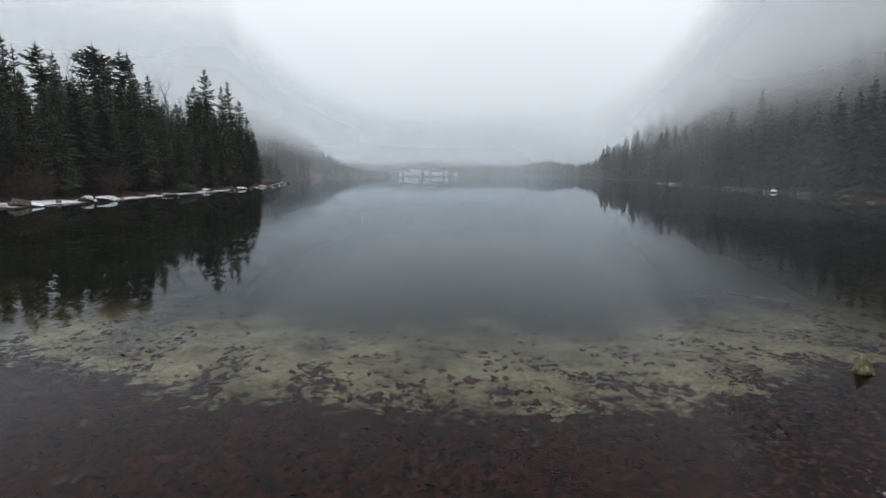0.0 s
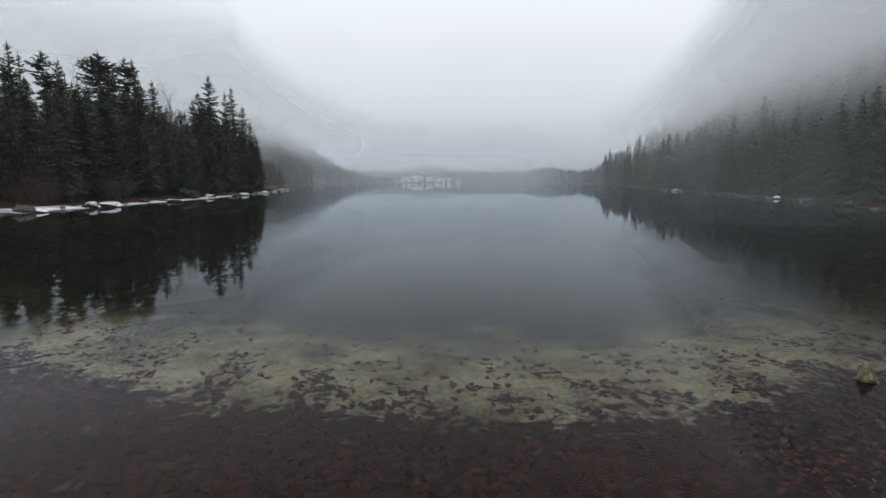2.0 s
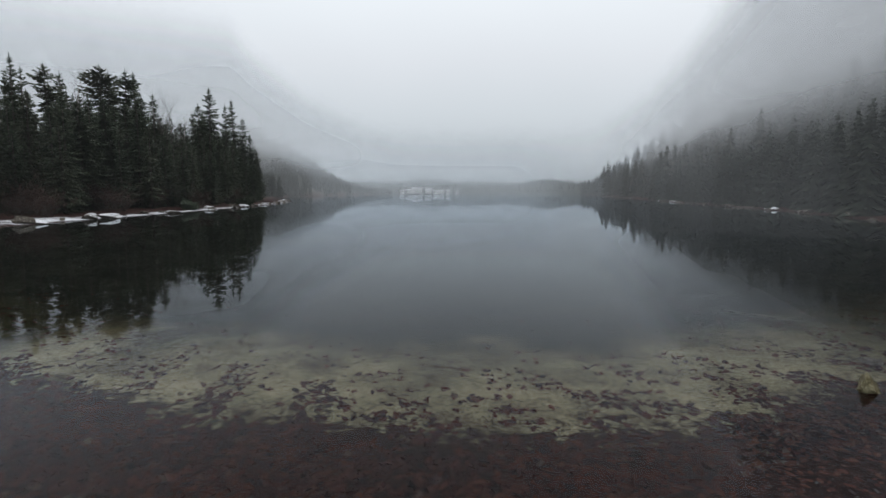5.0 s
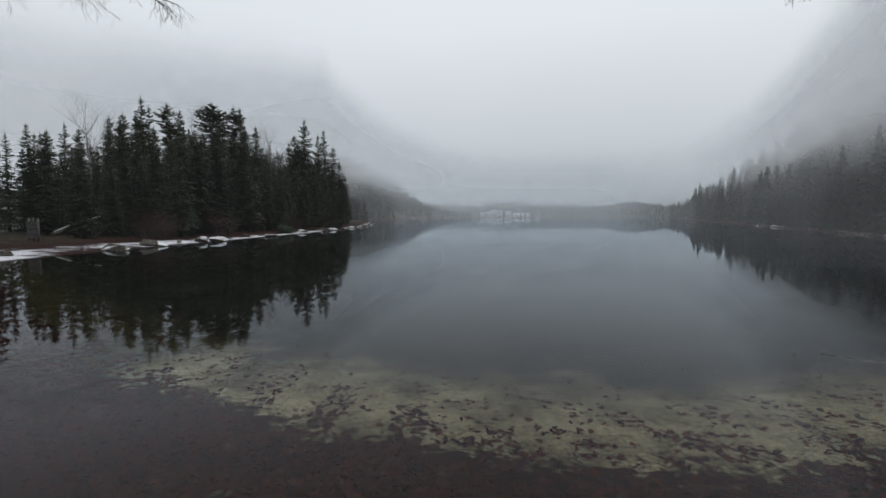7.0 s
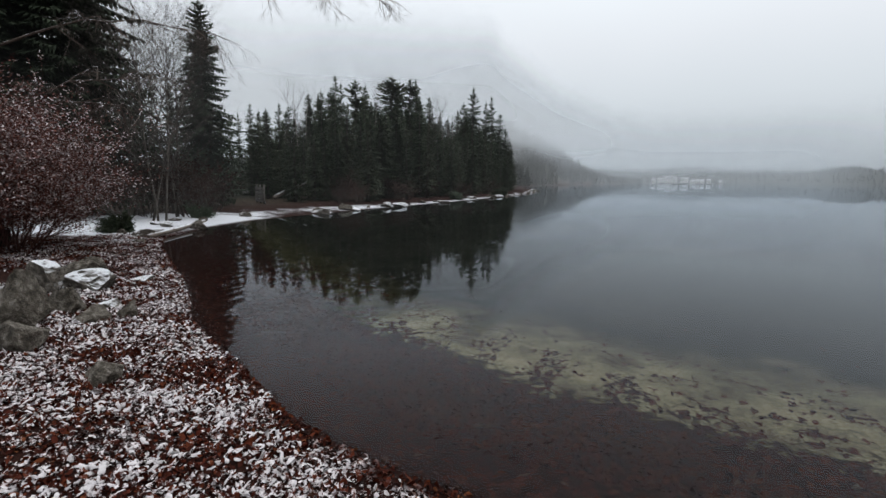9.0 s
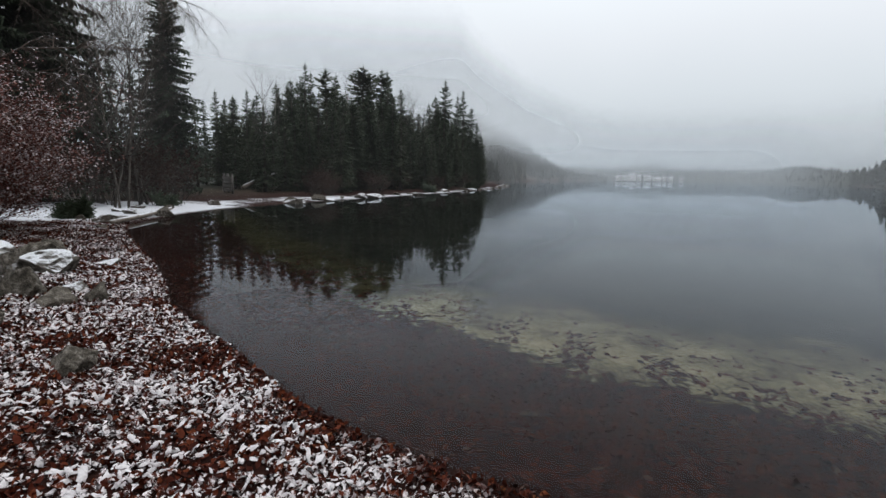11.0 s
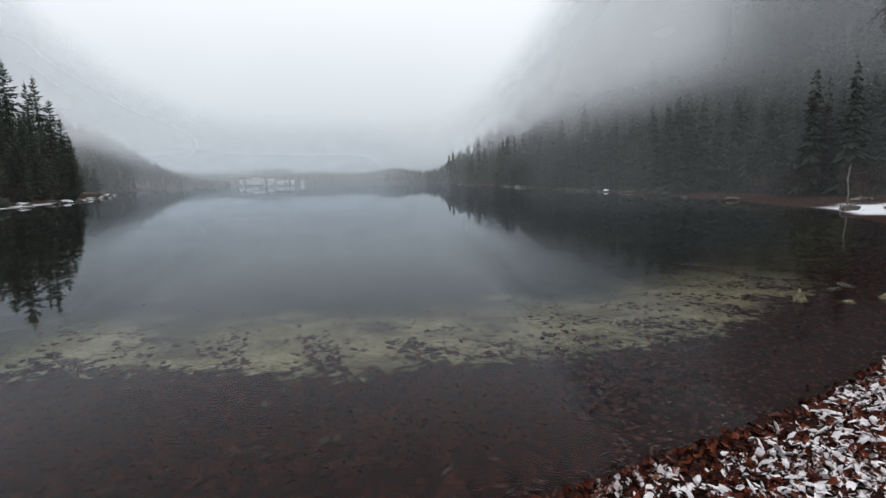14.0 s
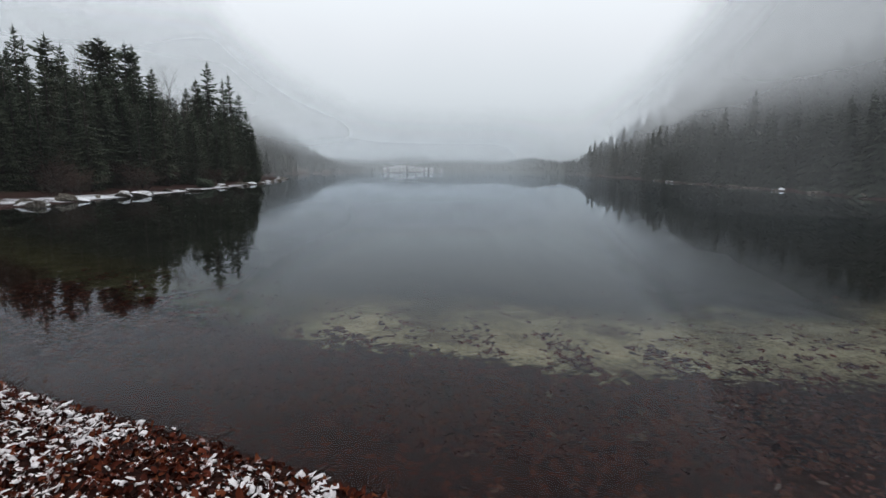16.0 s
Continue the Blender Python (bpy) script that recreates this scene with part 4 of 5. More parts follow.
log([(3.45, 7.5, -0.42), (3.8, 7.15, -0.38), (4.2, 6.8, -0.4)], [0.07, 0.08, 0.05], m_rock, "pale sunken log on the lake bed")

# a fallen tree with snow on it and an old plank weir at the back of the bay
ax, ay = by_bearing(-48.6, 40)
bx, by = by_bearing(-45.2, 43)
log([(ax, ay, land_at(ax, ay) + 0.3), ((ax + bx) / 2, (ay + by) / 2, land_at(ax, ay) + 0.95), (bx, by, land_at(bx, by) + 1.3)], [0.16, 0.13, 0.07], m_drift, "leaning fallen tree with snow along its top", "fallen_tree")
m_plank = plain("grey_planks", ((0.3, (0.07, 0.065, 0.06)), (0.7, (0.16, 0.15, 0.14))), 3, 0.9, 0.005, 30, (1, 1, 6))
wx, wy = by_bearing(-50.2, 38)
weir = thing("plank_fence", "old grey plank fence by the inlet", "fence", (wx, wy, land_at(wx, wy)), -30)
for k in range(4):
    bm = bmesh.new()
    bmesh.ops.create_cube(bm, size=1)
    bmesh.ops.bevel(bm, geom=bm.edges[:], offset=0.05, segments=1, affect="EDGES")
    for v in bm.verts:
        v.co = Vector((v.co.x * 2.6, v.co.y * 0.06, v.co.z * 0.2 + 0.22 + k * 0.26))
    me = bpy.data.meshes.new("plank")
    bm.to_mesh(me)
    bm.free()
    me.materials.append(m_plank)
    new("plank", me).parent = weir
for k in (-1.2, 0, 1.2):
    s = Soup()
    s.tube([(k, 0.08, -0.3), (k, 0.08, 1.3)], [0.07, 0.06], 8)
    s.make("post", m_plank, weir, smooth=True)
# the pale snag on the far beach
s = Soup()
s.tube([(0, 0, -0.2), (0.03, 0, 0.5), (-0.02, 0.03, 1.1), (0.05, 0, 1.7)], [0.05, 0.036, 0.028, 0.012], 7)
s.tube([(-0.02, 0.03, 1.1), (0.2, 0.1, 1.45)], [0.014, 0.006], 5)
s.tube([(0.02, 0.01, 0.8), (-0.22, -0.05, 1.1)], [0.014, 0.006], 5)
s.tube([(0.03, 0.01, 1.35), (-0.12, 0.04, 1.6)], [0.01, 0.005], 5)
sx, sy = 19.3, 16.2
snag = s.make("tree_stump", m_bark_pale, smooth=True)
snag.location = (sx, sy, land_at(sx, sy))
tagged(snag, "pale dead broken stem standing on the beach", "tree")

m_bush_leaf, n, l, p = nodes_of("frosted_bush_leaf")
ri = n.new("ShaderNodeNewGeometry")
r_ = ramp(n, ((0.0, (0.05, 0.018, 0.014)), (0.35, (0.15, 0.05, 0.036)), (0.6, (0.24, 0.10, 0.08)), (0.7, (0.48, 0.40, 0.39)), (1.0, (0.74, 0.70, 0.72))))
l.new(ri.outputs["Random Per Island"], r_.inputs[0])
l.new(r_.outputs[0], p.inputs["Base Color"])
p.inputs["Roughness"].default_value = 0.85
m_red_twig = plain("red_twig", ((0.3, (0.05, 0.02, 0.016)), (0.7, (0.11, 0.05, 0.042))), 9, 0.9)
m_brown_leaf = needle_material("brown_leaf", (0.022, 0.012, 0.009), (0.042, 0.022, 0.016), (0.075, 0.045, 0.032))


def bush(label, radius, height, seed, stems, leaf_mat, twig_mat, leaves_a_tip=5, leaf=0.035, depth=2):
    r = random.Random(seed)
    ob = thing("bush", label, "bush", (0, 0, -500))
    twigs, leaves = Soup(), Soup()
    tips = []
    for k in range(stems):
        a = 6.283 * k / stems + r.uniform(-0.3, 0.3)
        out = r.uniform(0.1, 1.0)
        w = Vector((math.cos(a) * out, math.sin(a) * out, r.uniform(0.7, 1.3)))
        st = Vector((math.cos(a) * radius * 0.25 * r.random(), math.sin(a) * radius * 0.25 * r.random(), -0.1))
        ln = height * r.uniform(0.55, 0.8) * (1.1 - 0.25 * out)
        branching(twigs, st, w, ln, 0.016 * radius, depth, r, 0.45, 0.7, 4, tips)
    for p0, d in tips:
        for _ in range(leaves_a_tip):
            c = p0 - d * r.uniform(-0.05, 0.4) + Vector((r.uniform(-0.06, 0.06), r.uniform(-0.06, 0.06), r.uniform(-0.06, 0.06)))
            u_ = Vector((r.gauss(0, 1), r.gauss(0, 1), r.gauss(0, 0.5))).normalized() * leaf * r.uniform(0.6, 1.3)
            v_ = u_.orthogonal().normalized() * leaf * 0.55
            leaves.add([c - u_, c + v_, c + u_, c - v_], [(0, 1, 2, 3)])
    twigs.make("twigwork", twig_mat, ob)
    leaves.make("foliage", leaf_mat, ob)
    return ob


frosted = bush("red-brown shrub with frosted leaves and snow", 1.5, 3.6, 41, 15, m_bush_leaf, m_red_twig, 5, 0.036, 3)
brown = bush("bare brown undergrowth bush at the forest edge", 1.2, 2.4, 42, 9, m_brown_leaf, m_twig, 6, 0.05, 2)
for x, y, sc, a in ((-15.4, 4.9, 0.8, 0), (-14.9, 4.1, 0.82, 120), (-14.2, 3.3, 0.85, 230), (-16.6, 5.3, 0.98, 60), (-15.8, 3.5, 1.0, 10)):
    c = stand(frosted, x, y, sc, a)
    c["group"] = "frosted shrubs by the beach"
for az, dist, sc in ((-57.2, 27, 1.25), (-59.0, 30, 1.4), (-61.0, 27, 1.2), (-63.5, 25, 1.2), (-55.0, 31, 0.9)):
    x, y = by_bearing(az, dist)
    c = stand(brown, x, y, sc, az * 7)
    c["group"] = "undergrowth behind the snowy bank"
ur = random.Random(9)
for k in range(40):
    while True:
        az, dist = ur.uniform(-66, -23), ur.uniform(24, 118)
        x, y = by_bearing(az, dist)
        sdv = float(shore_distance(x, y)[0])
        if 1.8 < sdv < 9 and math.hypot(x + 20.3, y - 12) > 6 and not (-53 < az < -43 and dist < 46):
            break
    c = stand(brown, x, y, ur.uniform(0.5, 1.0), ur.uniform(0, 360))
    c["group"] = "undergrowth along the point"
for k in range(26):
    while True:
        x, y = ur.uniform(18, 60), ur.uniform(8, 90)
        sdv = float(shore_distance(x, y)[0])
        if 3 < sdv < 8 and math.hypot(x - 18.7, y - 13.5) > 6:
            break
    c = stand(brown, x, y, ur.uniform(0.35, 0.75), ur.uniform(0, 360))
    c["label"] = "brown bush at the foot of the steep slope"
    c["group"] = "undergrowth under the steep slope"
juniper = bush("small dark evergreen bush on the bank", 0.8, 0.75, 43, 16, m_needle_snow, m_twig, 9, 0.05, 2)
for x, y, sc in ((-18.6, 8.9, 0.9), (-22.2, 14.6, 0.9), (-26.6, 62, 1.6), (-25.0, 46, 1.1), (20.0, 12.2, 0.8)):
    stand(juniper, x, y, sc)
for o in (frosted, brown, juniper):
    for c in list(o.children_recursive):
        bpy.data.objects.remove(c)
    bpy.data.objects.remove(o)


def overhanging_tree(name_label, foot, trunk_h, radius, reaches, seed, mat, limb_mat, extra=6):
    """A leaning broadleaf with long limbs out over the water; reaches: end points of its limbs."""
    r = random.Random(seed)
    fz = land_at(foot[0], foot[1])
    ob = thing("bare_tree", name_label, "tree", (foot[0], foot[1], fz))
    trunk = Soup()
    pts = [Vector((0.05 * i * math.sin(i * 1.3 + seed), 0.05 * i * math.cos(i * 1.7), -0.3 + trunk_h * i / 6)) for i in range(7)]
    trunk.tube(pts, [radius * (1.3 - 0.16 * i) for i in range(7)], 10)
    trunk.make("trunk", mat, ob, smooth=True)
    for (ex, ey, ez), h0, hang in reaches:
        limb, tips = Soup(), []
        a = pts[max(1, min(6, int(h0 * 6 / trunk_h)))]
        e = Vector((ex - foot[0], ey - foot[1], ez - fz))
        mid = (a + e) / 2 + Vector((0, 0, 0.9))
        path = []
        for i in range(9):
            q = i / 8
            path.append(a * (1 - q) ** 2 + mid * 2 * q * (1 - q) + e * q * q + Vector((r.uniform(-0.1, 0.1), r.uniform(-0.1, 0.1), r.uniform(-0.06, 0.06))) * (1 if 0 < i < 8 else 0))
        limb.tube(path, [radius * 0.13 * (1 - 0.88 * i / 8) for i in range(9)], 6)
        for i in range(3, 9):
            for _ in range(3):
                w = (path[i] - path[i - 1]).normalized() * 0.7 + Vector((r.uniform(-1, 1), r.uniform(-1, 1), r.uniform(-0.7, 0.4)))
                branching(limb, path[i], w, hang * r.uniform(0.5, 1.0) * (1.1 if i > 5 else 0.8), 0.016, 2, r, 0.1, 0.75, 4, tips, 0.35)
        limb.make("limb", limb_mat, ob)
    for k in range(extra):
        limb = Soup()
        i = 3 + k % 4
        ang = r.uniform(0, 6.283)
        branching(limb, pts[i], (math.cos(ang), math.sin(ang), 0.7), trunk_h * 0.3, radius * 0.3, 3, r, 0.35, 0.7, 5)
        limb.make("limb", limb_mat, ob)
    return ob


overhanging_tree("mossy old broadleaf tree with snowy bare limbs", (-16.8, 4.9), 10, 0.3, [((-7.3, 8.3, 5.75), 7.0, 0.7), ((-12.4, 7.8, 5.6), 5.0, 1.0), ((-13.6, 7.7, 4.5), 4.5, 0.9), ((-14.6, 7.6, 3.7), 3.5, 0.8)], 3, m_moss, m_twig_snow, 12)
overhanging_tree("bare tree leaning out over the beach", (13.4, 7.2), 9, 0.16, [((2.9, 6.9, 4.45), 6, 0.3), ((8.6, 7.2, 4.8), 5.5, 0.8)], 8, m_bark, m_twig_snow, 4)

# hotel and houses across the lake
m_wall = plain("pale_render", ((0.3, (0.72, 0.71, 0.68)), (0.7, (0.82, 0.81, 0.79))), 0.3, 0.8)
m_roof = snow_on(plain("roofing", ((0.3, (0.10, 0.09, 0.085)), (0.7, (0.17, 0.15, 0.14))), 0.6, 0.8), 0.5, 0.2, 0.1, 0.2)
m_pane = plain("window_pane", ((0.3, (0.03, 0.035, 0.04)), (0.7, (0.06, 0.065, 0.07))), 0.5, 0.2)


def house(x, y, w, d, h, floors, label, roof_h):
    z = land_at(x, y) - 0.2
    ob = thing("house", label, "house", (x, y, z))
    bm = bmesh.new()
    bmesh.ops.create_cube(bm, size=1)
    for v in bm.verts:
        v.co = Vector((v.co.x * w, v.co.y * d, (v.co.z + 0.5) * h))
    me = bpy.data.meshes.new("wall")
    bm.to_mesh(me)
    bm.free()
    me.materials.append(m_wall)
    new("wall", me).parent = ob
    o = 0.6
    link_mesh("roof", [(-w / 2 - o, -d / 2 - o, h - 0.1), (w / 2 + o, -d / 2 - o, h - 0.1), (w / 2 + o, d / 2 + o, h - 0.1), (-w / 2 - o, d / 2 + o, h - 0.1), (-w / 2 - o, 0, h + roof_h), (w / 2 + o, 0, h + roof_h)],
              [(0, 1, 5, 4), (2, 3, 4, 5), (0, 4, 3), (1, 2, 5), (3, 2, 1, 0)], m_roof, ob)
    cols = max(2, int(w / 3.2))
    win = None
    for f_ in range(floors):
        for c_ in range(cols):
            if win is None:
                s_ = Soup()
                s_.add([(-0.45, 0, -0.6), (0.45, 0, -0.6), (0.45, 0, 0.6), (-0.45, 0, 0.6), (-0.45, -0.06, -0.6), (0.45, -0.06, -0.6), (0.45, -0.06, 0.6), (-0.45, -0.06, 0.6)],
                       [(4, 5, 6, 7), (0, 4, 7, 3), (1, 2, 6, 5), (3, 7, 6, 2), (0, 1, 5, 4)])
                wo = s_.make("window", m_pane, ob)
                win = wo.data
            else:
                wo = new("window", win)
                wo.parent = ob
            wo.location = (-w / 2 + w * (c_ + 0.5) / cols, -d / 2 - 0.005, h * (f_ + 0.5) / floors)
    return ob


HY = 1166
for x, w, h, fl, rh, what in ((-138, 9, 10, 3, 3, "narrow white house"), (-118, 20, 11, 3, 3, "long white hotel wing"), (-100, 16, 17, 5, 4, "tall white hotel block"), (-84, 9, 14, 4, 3, "white hotel tower"), (-62, 17, 12, 3, 4, "white gabled house"), (-38, 20, 8, 2, 3, "low white house"), (-20, 8, 8, 2, 3, "small white house"), (-5, 9, 9, 2, 3, "small white house"), (22, 6, 7, 2, 3, "little white house")):
    x = -138 + (x + 138) * 0.78
    hs = house(x, HY + (x % 7), w * 0.78, 10, h * 0.72, fl, what + " across the lake in the mist", rh * 0.8)
    hs["group"] = "houses across the lake"

# ---------------------------------------------------------------- leaves


def leaf_template(kind, seed):
    """A small curled beech leaf or a lobed maple leaf, about one unit long."""
    r = np.random.RandomState(seed)
    if kind == "beech":
        st = [(0.22, 0.19), (0.52, 0.27), (0.80, 0.17)]
        curl, fold, twist = r.uniform(-0.9, 1.6), r.uniform(-0.5, 1.1), r.uniform(-0.9, 0.9)
        v = [(0, 0, 0)]
        for t, w in st:
            zc = curl * (t - 0.5) ** 2
            for sgn in (-1, 0, 1):
                v.append((t, sgn * w, zc + abs(sgn) * fold * w + sgn * twist * (t - 0.5) * 0.6))
        v.append((1, 0, curl * 0.25 + 0.05))
        f = [(0, 2, 1), (0, 3, 2)]
        for k in range(2):
            b = 1 + 3 * k
            f += [(b, b + 1, b + 4), (b, b + 4, b + 3), (b + 1, b + 2, b + 5), (b + 1, b + 5, b + 4)]
        f += [(7, 8, 10), (8, 9, 10)]
        v = np.array(v, float)
        v[1:-1, 2] += r.uniform(-0.09, 0.09, len(v) - 2)
        v[1:-1, 1] *= r.uniform(0.8, 1.15, len(v) - 2)
        v[:, 0] -= 0.5
        return v, np.array(f)
    v, f = [(0, 0, 0)], []
    tips = ((-2.5, 0.42), (-1.25, 0.60), (0, 0.72), (1.25, 0.60), (2.5, 0.42))
    for k, (a, q) in enumerate(tips):
        for da, qq in ((-0.38, q * 0.62), (0, q), (0.38, q * 0.62)):
            v.append((math.cos(a + da) * qq, math.sin(a + da) * qq, r.uniform(-0.05, 0.10)))
        v.append((math.cos(a + 0.62) * 0.24, math.sin(a + 0.62) * 0.24, r.uniform(-0.02, 0.04)))
    m = len(v) - 1
    f = [(0, 1 + i, 1 + (i + 1) % m) for i in range(m)]
    return np.array(v, float) * 0.75, np.array(f)


BEECH = [leaf_template("beech", i) for i in range(14)]
MAPLE = [leaf_template("maple", i) for i in range(3)]


def snow_gap(x):
    """How wide the snow-free strip along the water is."""
    return np.interp(x, [-9, -6, -4, -2.5, -0.5, 1.5, 4], [0.07, 0.08, 0.16, 0.42, 0.3, 0.13, 0.07])


FLAT = [(v * (1, 1, 0.3), f) for v, f in BEECH]


def strew(name, xs, ys, zs, sizes, tilt, kinds, mat, seed, label):
    """Many leaves in one mesh, each turned and tilted its own way."""
    r = np.random.RandomState(seed)
    cos, fcs, sds, base = [], [], [], 0
    sd_all = shore_distance(xs, ys) * 0.13 / snow_gap(xs)
    for i in range(len(xs)):
        v, f = kinds[r.randint(len(kinds))]
        rot = np.array(Euler((r.normal(0, tilt), r.normal(0, tilt), r.uniform(0, 6.283))).to_matrix())
        c = (v * sizes[i]) @ rot.T
        c[:, 2] += zs[i] - min(c[:, 2].min(), 0) * 0.8
        c[:, 0] += xs[i]
        c[:, 1] += ys[i]
        cos.append(c)
        fcs.append(f + base)
        sds.append(np.full(len(v), sd_all[i]))
        base += len(v)
    me = soup_mesh(name, np.concatenate(cos), np.concatenate(fcs), mat)
    me.polygons.foreach_set("use_smooth", np.ones(len(me.polygons), bool))
    at = me.attributes.new("shore", "FLOAT", "POINT")
    at.data.foreach_set("value", np.concatenate(sds).astype(np.float32))
    return tagged(new(name, me), label, "snow" if name.startswith("snow") else "leaves", kind="stuff")


# fallen leaves on land, many of them holding snow
m_litter, n, l, p = nodes_of("fallen_leaf")
geo = n.new("ShaderNodeNewGeometry")
lc = ramp(n, ((0.0, (0.012, 0.0036, 0.0024)), (0.4, (0.048, 0.010, 0.005)), (0.75, (0.090, 0.019, 0.009)), (0.94, (0.135, 0.034, 0.013)), (1.0, (0.18, 0.066, 0.027))))
l.new(geo.outputs["Random Per Island"], lc.inputs[0])
sh = n.new("ShaderNodeAttribute")
sh.attribute_name = "shore"
own = n.new("ShaderNodeMath")
own.operation = "FRACT"
l.new(math_node(n, l, "MULTIPLY", geo.outputs["Random Per Island"], 37.7), own.inputs[0])
sv = math_node(n, l, "MULTIPLY", own.outputs[0], 0.24)
sv = math_node(n, l, "MULTIPLY_ADD", noise_node(n, l, 1.1, 4, 0.6).outputs["Fac"], 1.25, sv)
sv = math_node(n, l, "MULTIPLY_ADD", noise_node(n, l, 12, 6, 0.74).outputs["Fac"], 1.5, sv)
sep = n.new("ShaderNodeSeparateXYZ")
l.new(geo.outputs["True Normal"], sep.inputs[0])
upward = span(n, l, math_node(n, l, "ABSOLUTE", sep.outputs["Z"]), 0.3, 0.75)
sm = math_node(n, l, "MULTIPLY", span(n, l, sv, 1.48, 1.56), upward)
wash = math_node(n, l, "ADD", sh.outputs["Fac"], math_node(n, l, "MULTIPLY_ADD", noise_node(n, l, 1.6, 3).outputs["Fac"], 0.5, -0.25))
sm = math_node(n, l, "MULTIPLY", sm, span(n, l, wash, 0.03, 0.13))
l.new(mix_col(n, l, sm, lc.outputs[0], (0.80, 0.76, 0.77)), p.inputs["Base Color"])
p.inputs["Roughness"].default_value = 0.6
p.inputs["Specular IOR Level"].default_value = 0.08

# the same leaves soaked dark by the water
m_wet, n, l, p = nodes_of("wet_leaf")
geo = n.new("ShaderNodeNewGeometry")
lc = ramp(n, ((0.0, (0.006, 0.003, 0.0025)), (0.5, (0.020, 0.006, 0.004)), (0.85, (0.040, 0.011, 0.0065)), (1.0, (0.075, 0.024, 0.012))))
l.new(geo.outputs["Random Per Island"], lc.inputs[0])
l.new(lc.outputs[0], p.inputs["Base Color"])
p.inputs["Roughness"].default_value = 0.45
p.inputs["Specular IOR Level"].default_value = 0.15

LR = np.random.RandomState(12)


def pick(count, x0, x1, y0, y1, rule, seed):
    r = np.random.RandomState(seed)
    x, y = r.uniform(x0, x1, count * 8), r.uniform(y0, y1, count * 8)
    keep = np.nonzero(rule(x, y, r.rand(count * 8)))[0][:count]
    return x[keep], y[keep]


x, y = pick(60000, -10.5, 9.5, -2.6, 8.0, lambda x, y, q: (shore_distance(x, y) > 0.04) & (shore_distance(x, y) < 1.6 + 3.4 * (q * 7 % 1)) & (q < 1.15 - np.hypot(x + 2.5, y - 1) * 0.07), 1)
strew("leaf_litter", x, y, np.maximum(land(x, y), 0.0) + LR.uniform(-0.004, 0.024, len(x)), LR.uniform(0.03, 0.07, len(x)), 0.5, BEECH, m_litter, 2, "fallen brown beech leaves cupping fresh snow on the beach")
x, y = pick(9000, -10.5, 9.5, 1.3, 8.0, lambda x, y, q: (shore_distance(x, y) > -0.2 * q ** 3) & (shore_distance(x, y) < 0.2), 31)
strew("wet_leaves", x, y, np.maximum(land(x, y), 0.0) + LR.uniform(0, 0.007, len(x)), LR.uniform(0.016, 0.044, len(x)), 0.3, FLAT, m_wet, 32, "flat wet brown leaves washed up along the waterline")
x, y = pick(8000, -18, -9.5, 3.5, 11.5, lambda x, y, q: (shore_distance(x, y) > 0.0) & (shore_distance(x, y) < 3.6), 3)
strew("leaf_litter", x, y, np.maximum(land(x, y), 0.0) + LR.uniform(-0.004, 0.022, len(x)), LR.uniform(0.05, 0.085, len(x)), 0.35, BEECH, m_litter, 4, "snow-speckled fallen leaves along the narrowing beach")
x, y = pick(2400, 8.0, 12.2, 4.5, 9.6, lambda x, y, q: (shore_distance(x, y) > 0.0) & (shore_distance(x, y) < 3.2), 13)
strew("leaf_litter", x, y, np.maximum(land(x, y), 0.0) + LR.uniform(-0.004, 0.022, len(x)), LR.uniform(0.06, 0.1, len(x)), 0.35, BEECH, m_litter, 14, "snow-speckled fallen leaves at the bend of the beach")


def snow_template(seed):
    """A small uneven pad of snow, about one unit long."""
    r = np.random.RandomState(seed)
    m = 8
    a = np.arange(m) * 6.283 / m
    wide = r.uniform(0.3, 0.62)
    edge = 0.5 * (1 + r.uniform(-0.55, 0.4, m))
    mid = edge * r.uniform(0.5, 0.75, m)
    v = [(0, 0, 0.07 + r.uniform(0, 0.08))]
    v += [(math.cos(a[i] + 0.2) * mid[i], math.sin(a[i] + 0.2) * mid[i] * wide, 0.06 + r.uniform(-0.05, 0.07)) for i in range(m)]
    v += [(math.cos(a[i]) * edge[i], math.sin(a[i]) * edge[i] * wide, -0.03 + r.uniform(-0.06, 0.06)) for i in range(m)]
    f = []
    for i in range(m):
        j = (i + 1) % m
        f += [(0, 1 + i, 1 + j), (1 + i, 1 + m + i, 1 + m + j), (1 + i, 1 + m + j, 1 + j)]
    return np.array(v, float), np.array(f)


m_pad = plain("fresh_snow", ((0.35, (0.60, 0.565, 0.575)), (0.65, (0.83, 0.80, 0.81))), 9, 0.75, 0.012, 60)
PADS = [snow_template(i) for i in range(12)]


def snow_rule(x, y, q):
    s_ = shore_distance(x, y)
    patch = waves(x, y, 1.7, 61) + 0.8 * waves(x, y, 0.5, 62) + 0.9 * waves(x, y, 0.17, 63)
    wash = s_ * 0.13 / snow_gap(x) + 0.05 * waves(x, y, 0.9, 64)
    return (s_ > 0.02) & (s_ < 1.6 + 3.4 * (q * 7 % 1)) & (q < soft_step(patch, -0.9, 0.9) * soft_step(wash, 0.03, 0.17) * (1.15 - np.hypot(x + 2.5, y - 1) * 0.05))


x, y = pick(17000, -11, 10, -2.6, 8.4, snow_rule, 21)
strew("snow_flecks", x, y, land(x, y) + LR.uniform(0.006, 0.028, len(x)), LR.uniform(0.018, 0.085, len(x)), 0.42, PADS, m_pad, 22, "small clumps of fresh snow lying on the fallen leaves")

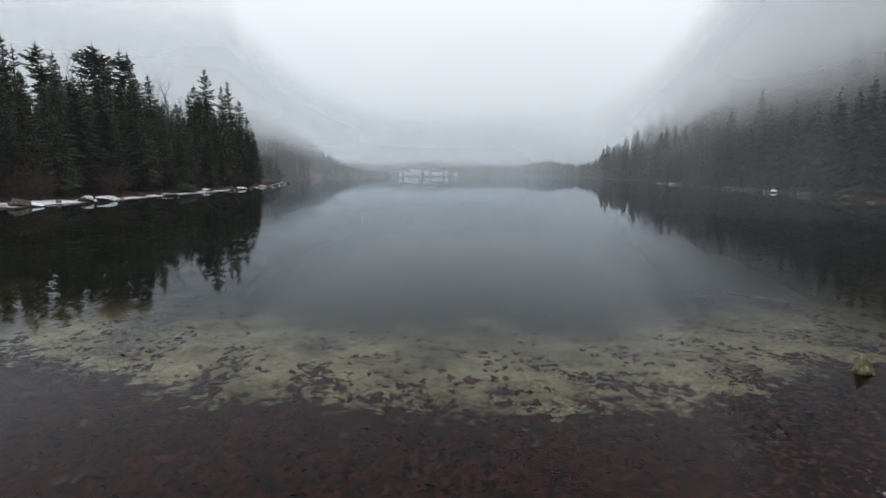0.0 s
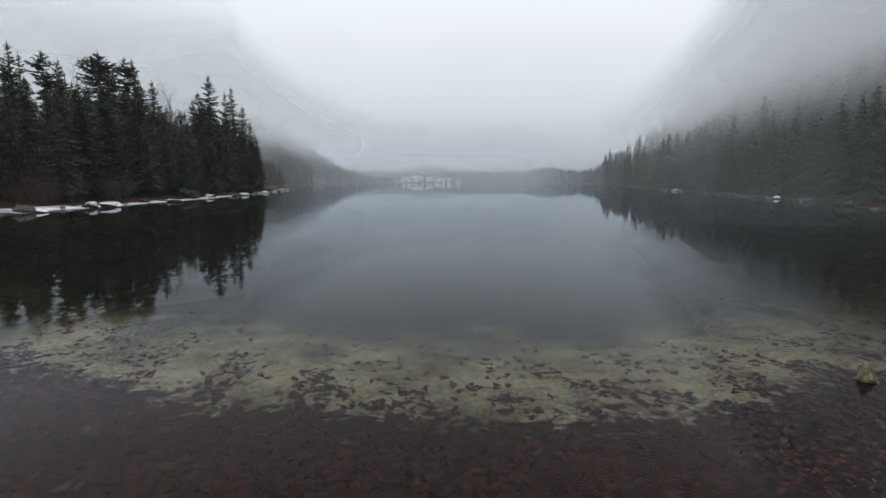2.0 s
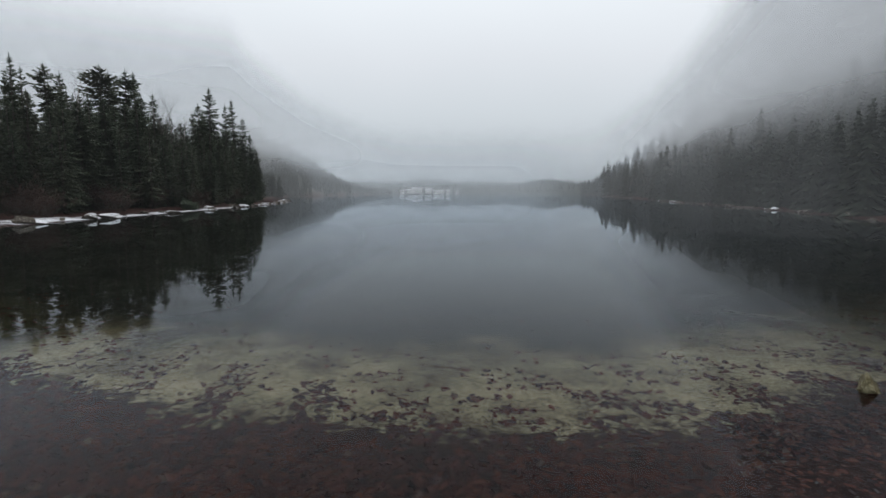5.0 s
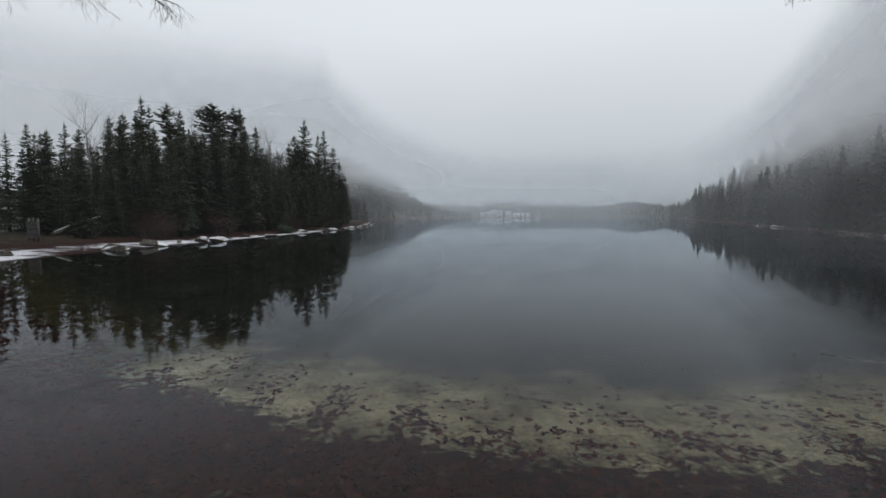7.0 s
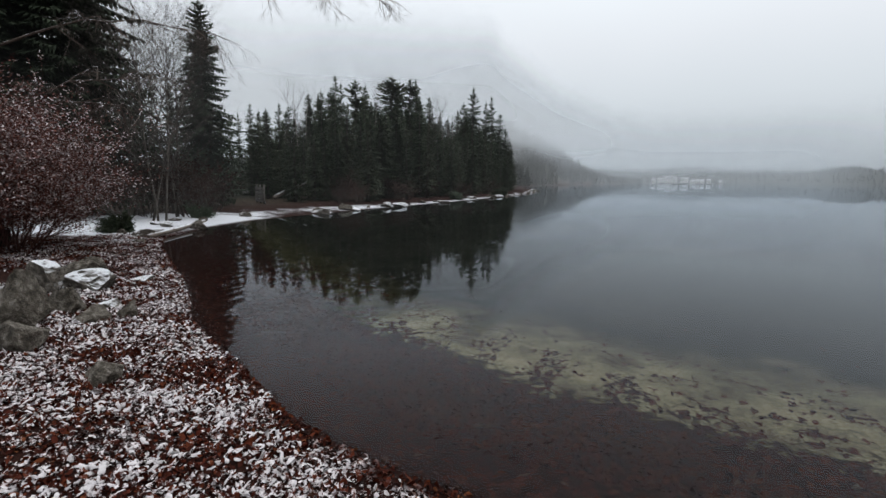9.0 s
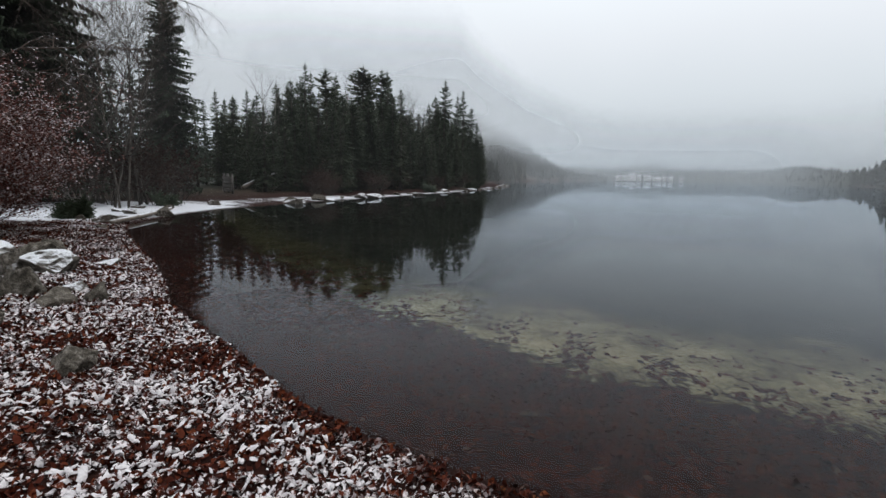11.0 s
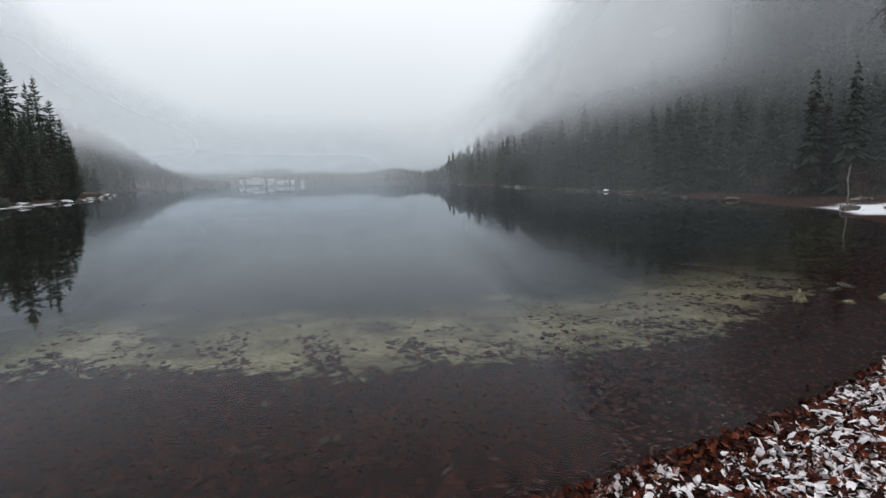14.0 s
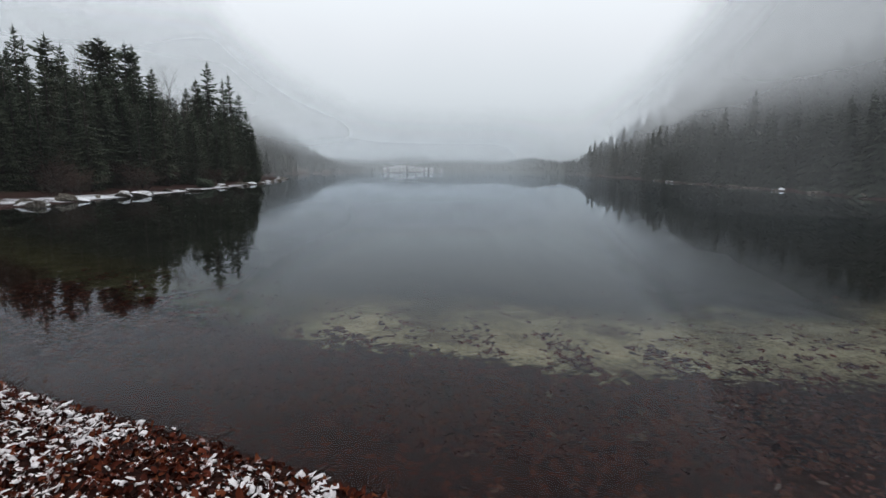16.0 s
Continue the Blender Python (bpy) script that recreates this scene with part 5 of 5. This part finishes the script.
# sunken leaves on the bed
m_sunk, n, l, p = nodes_of("sunken_leaf")
geo = n.new("ShaderNodeNewGeometry")
lc = ramp(n, ((0.0, (0.012, 0.006, 0.006)), (0.4, (0.040, 0.012, 0.0085)), (0.72, (0.066, 0.020, 0.012)), (0.9, (0.082, 0.026, 0.015)), (0.97, (0.095, 0.034, 0.019)), (1.0, (0.10, 0.075, 0.06))))
l.new(geo.outputs["Random Per Island"], lc.inputs[0])
l.new(lc.outputs[0], p.inputs["Base Color"])
p.inputs["Roughness"].default_value = 0.7
p.inputs["Specular IOR Level"].default_value = 0.1


def sunk_rule(x, y, q):
    s_ = y - sand_line(x)
    clump = 0.5 + 0.5 * np.clip(waves(x, y, 0.7, 51) + 0.9 * waves(x, y, 0.28, 52), -1, 1)
    return (shore_distance(x, y) < -0.5) & ((s_ < -0.1 + 0.35 * (clump - 0.5)) | (q < np.exp(-np.maximum(s_, 0) / 0.7) * (0.12 * clump + (clump > 0.66))))


x, y = pick(22000, -9.5, 8.5, 1.4, 8.6, sunk_rule, 5)
strew("sunken_leaves", x, y, np.minimum(land(x, y), -0.004) + LR.uniform(0.0, 0.012, len(x)), LR.uniform(0.045, 0.105, len(x)), 0.4, BEECH + MAPLE * 3, m_sunk, 6, "dark red-brown sunken leaves covering the shallow lake bed")
# close to the waterline they lie flat in a hand's depth of water
x, y = pick(7000, -10, 9, 1.2, 8, lambda x, y, q: (shore_distance(x, y) < -0.02) & (shore_distance(x, y) > -0.62), 33)
strew("sunken_leaves", x, y, np.minimum(land(x, y), -0.012) + LR.uniform(0.0, 0.004, len(x)), LR.uniform(0.03, 0.07, len(x)), 0.06, FLAT, m_sunk, 34, "flat dark leaves lying in the shallow water at the edge")
# the dark clump of leaves lying on the pale marl
x = -0.60 + 0.10 * LR.randn(26)
y = 4.25 + 0.05 * LR.randn(26)
strew("leaf_clump", x, y, land(x, y) + LR.uniform(0.0, 0.03, 26), LR.uniform(0.05, 0.09, 26), 0.3, BEECH, m_sunk, 8, "small dark clump of leaves on the pale lake bed")

# leaves floating close to the edge
x, y = pick(800, -10, 9, 1.4, 8, lambda x, y, q: (shore_distance(x, y) < -0.02) & (q < np.exp(shore_distance(x, y) / 0.28)), 9)
strew("floating_leaves", x, y, np.full(len(x), 0.001), LR.uniform(0.015, 0.042, len(x)), 0.2, FLAT, m_wet, 10, "dark wet leaves floating along the edge of the water")
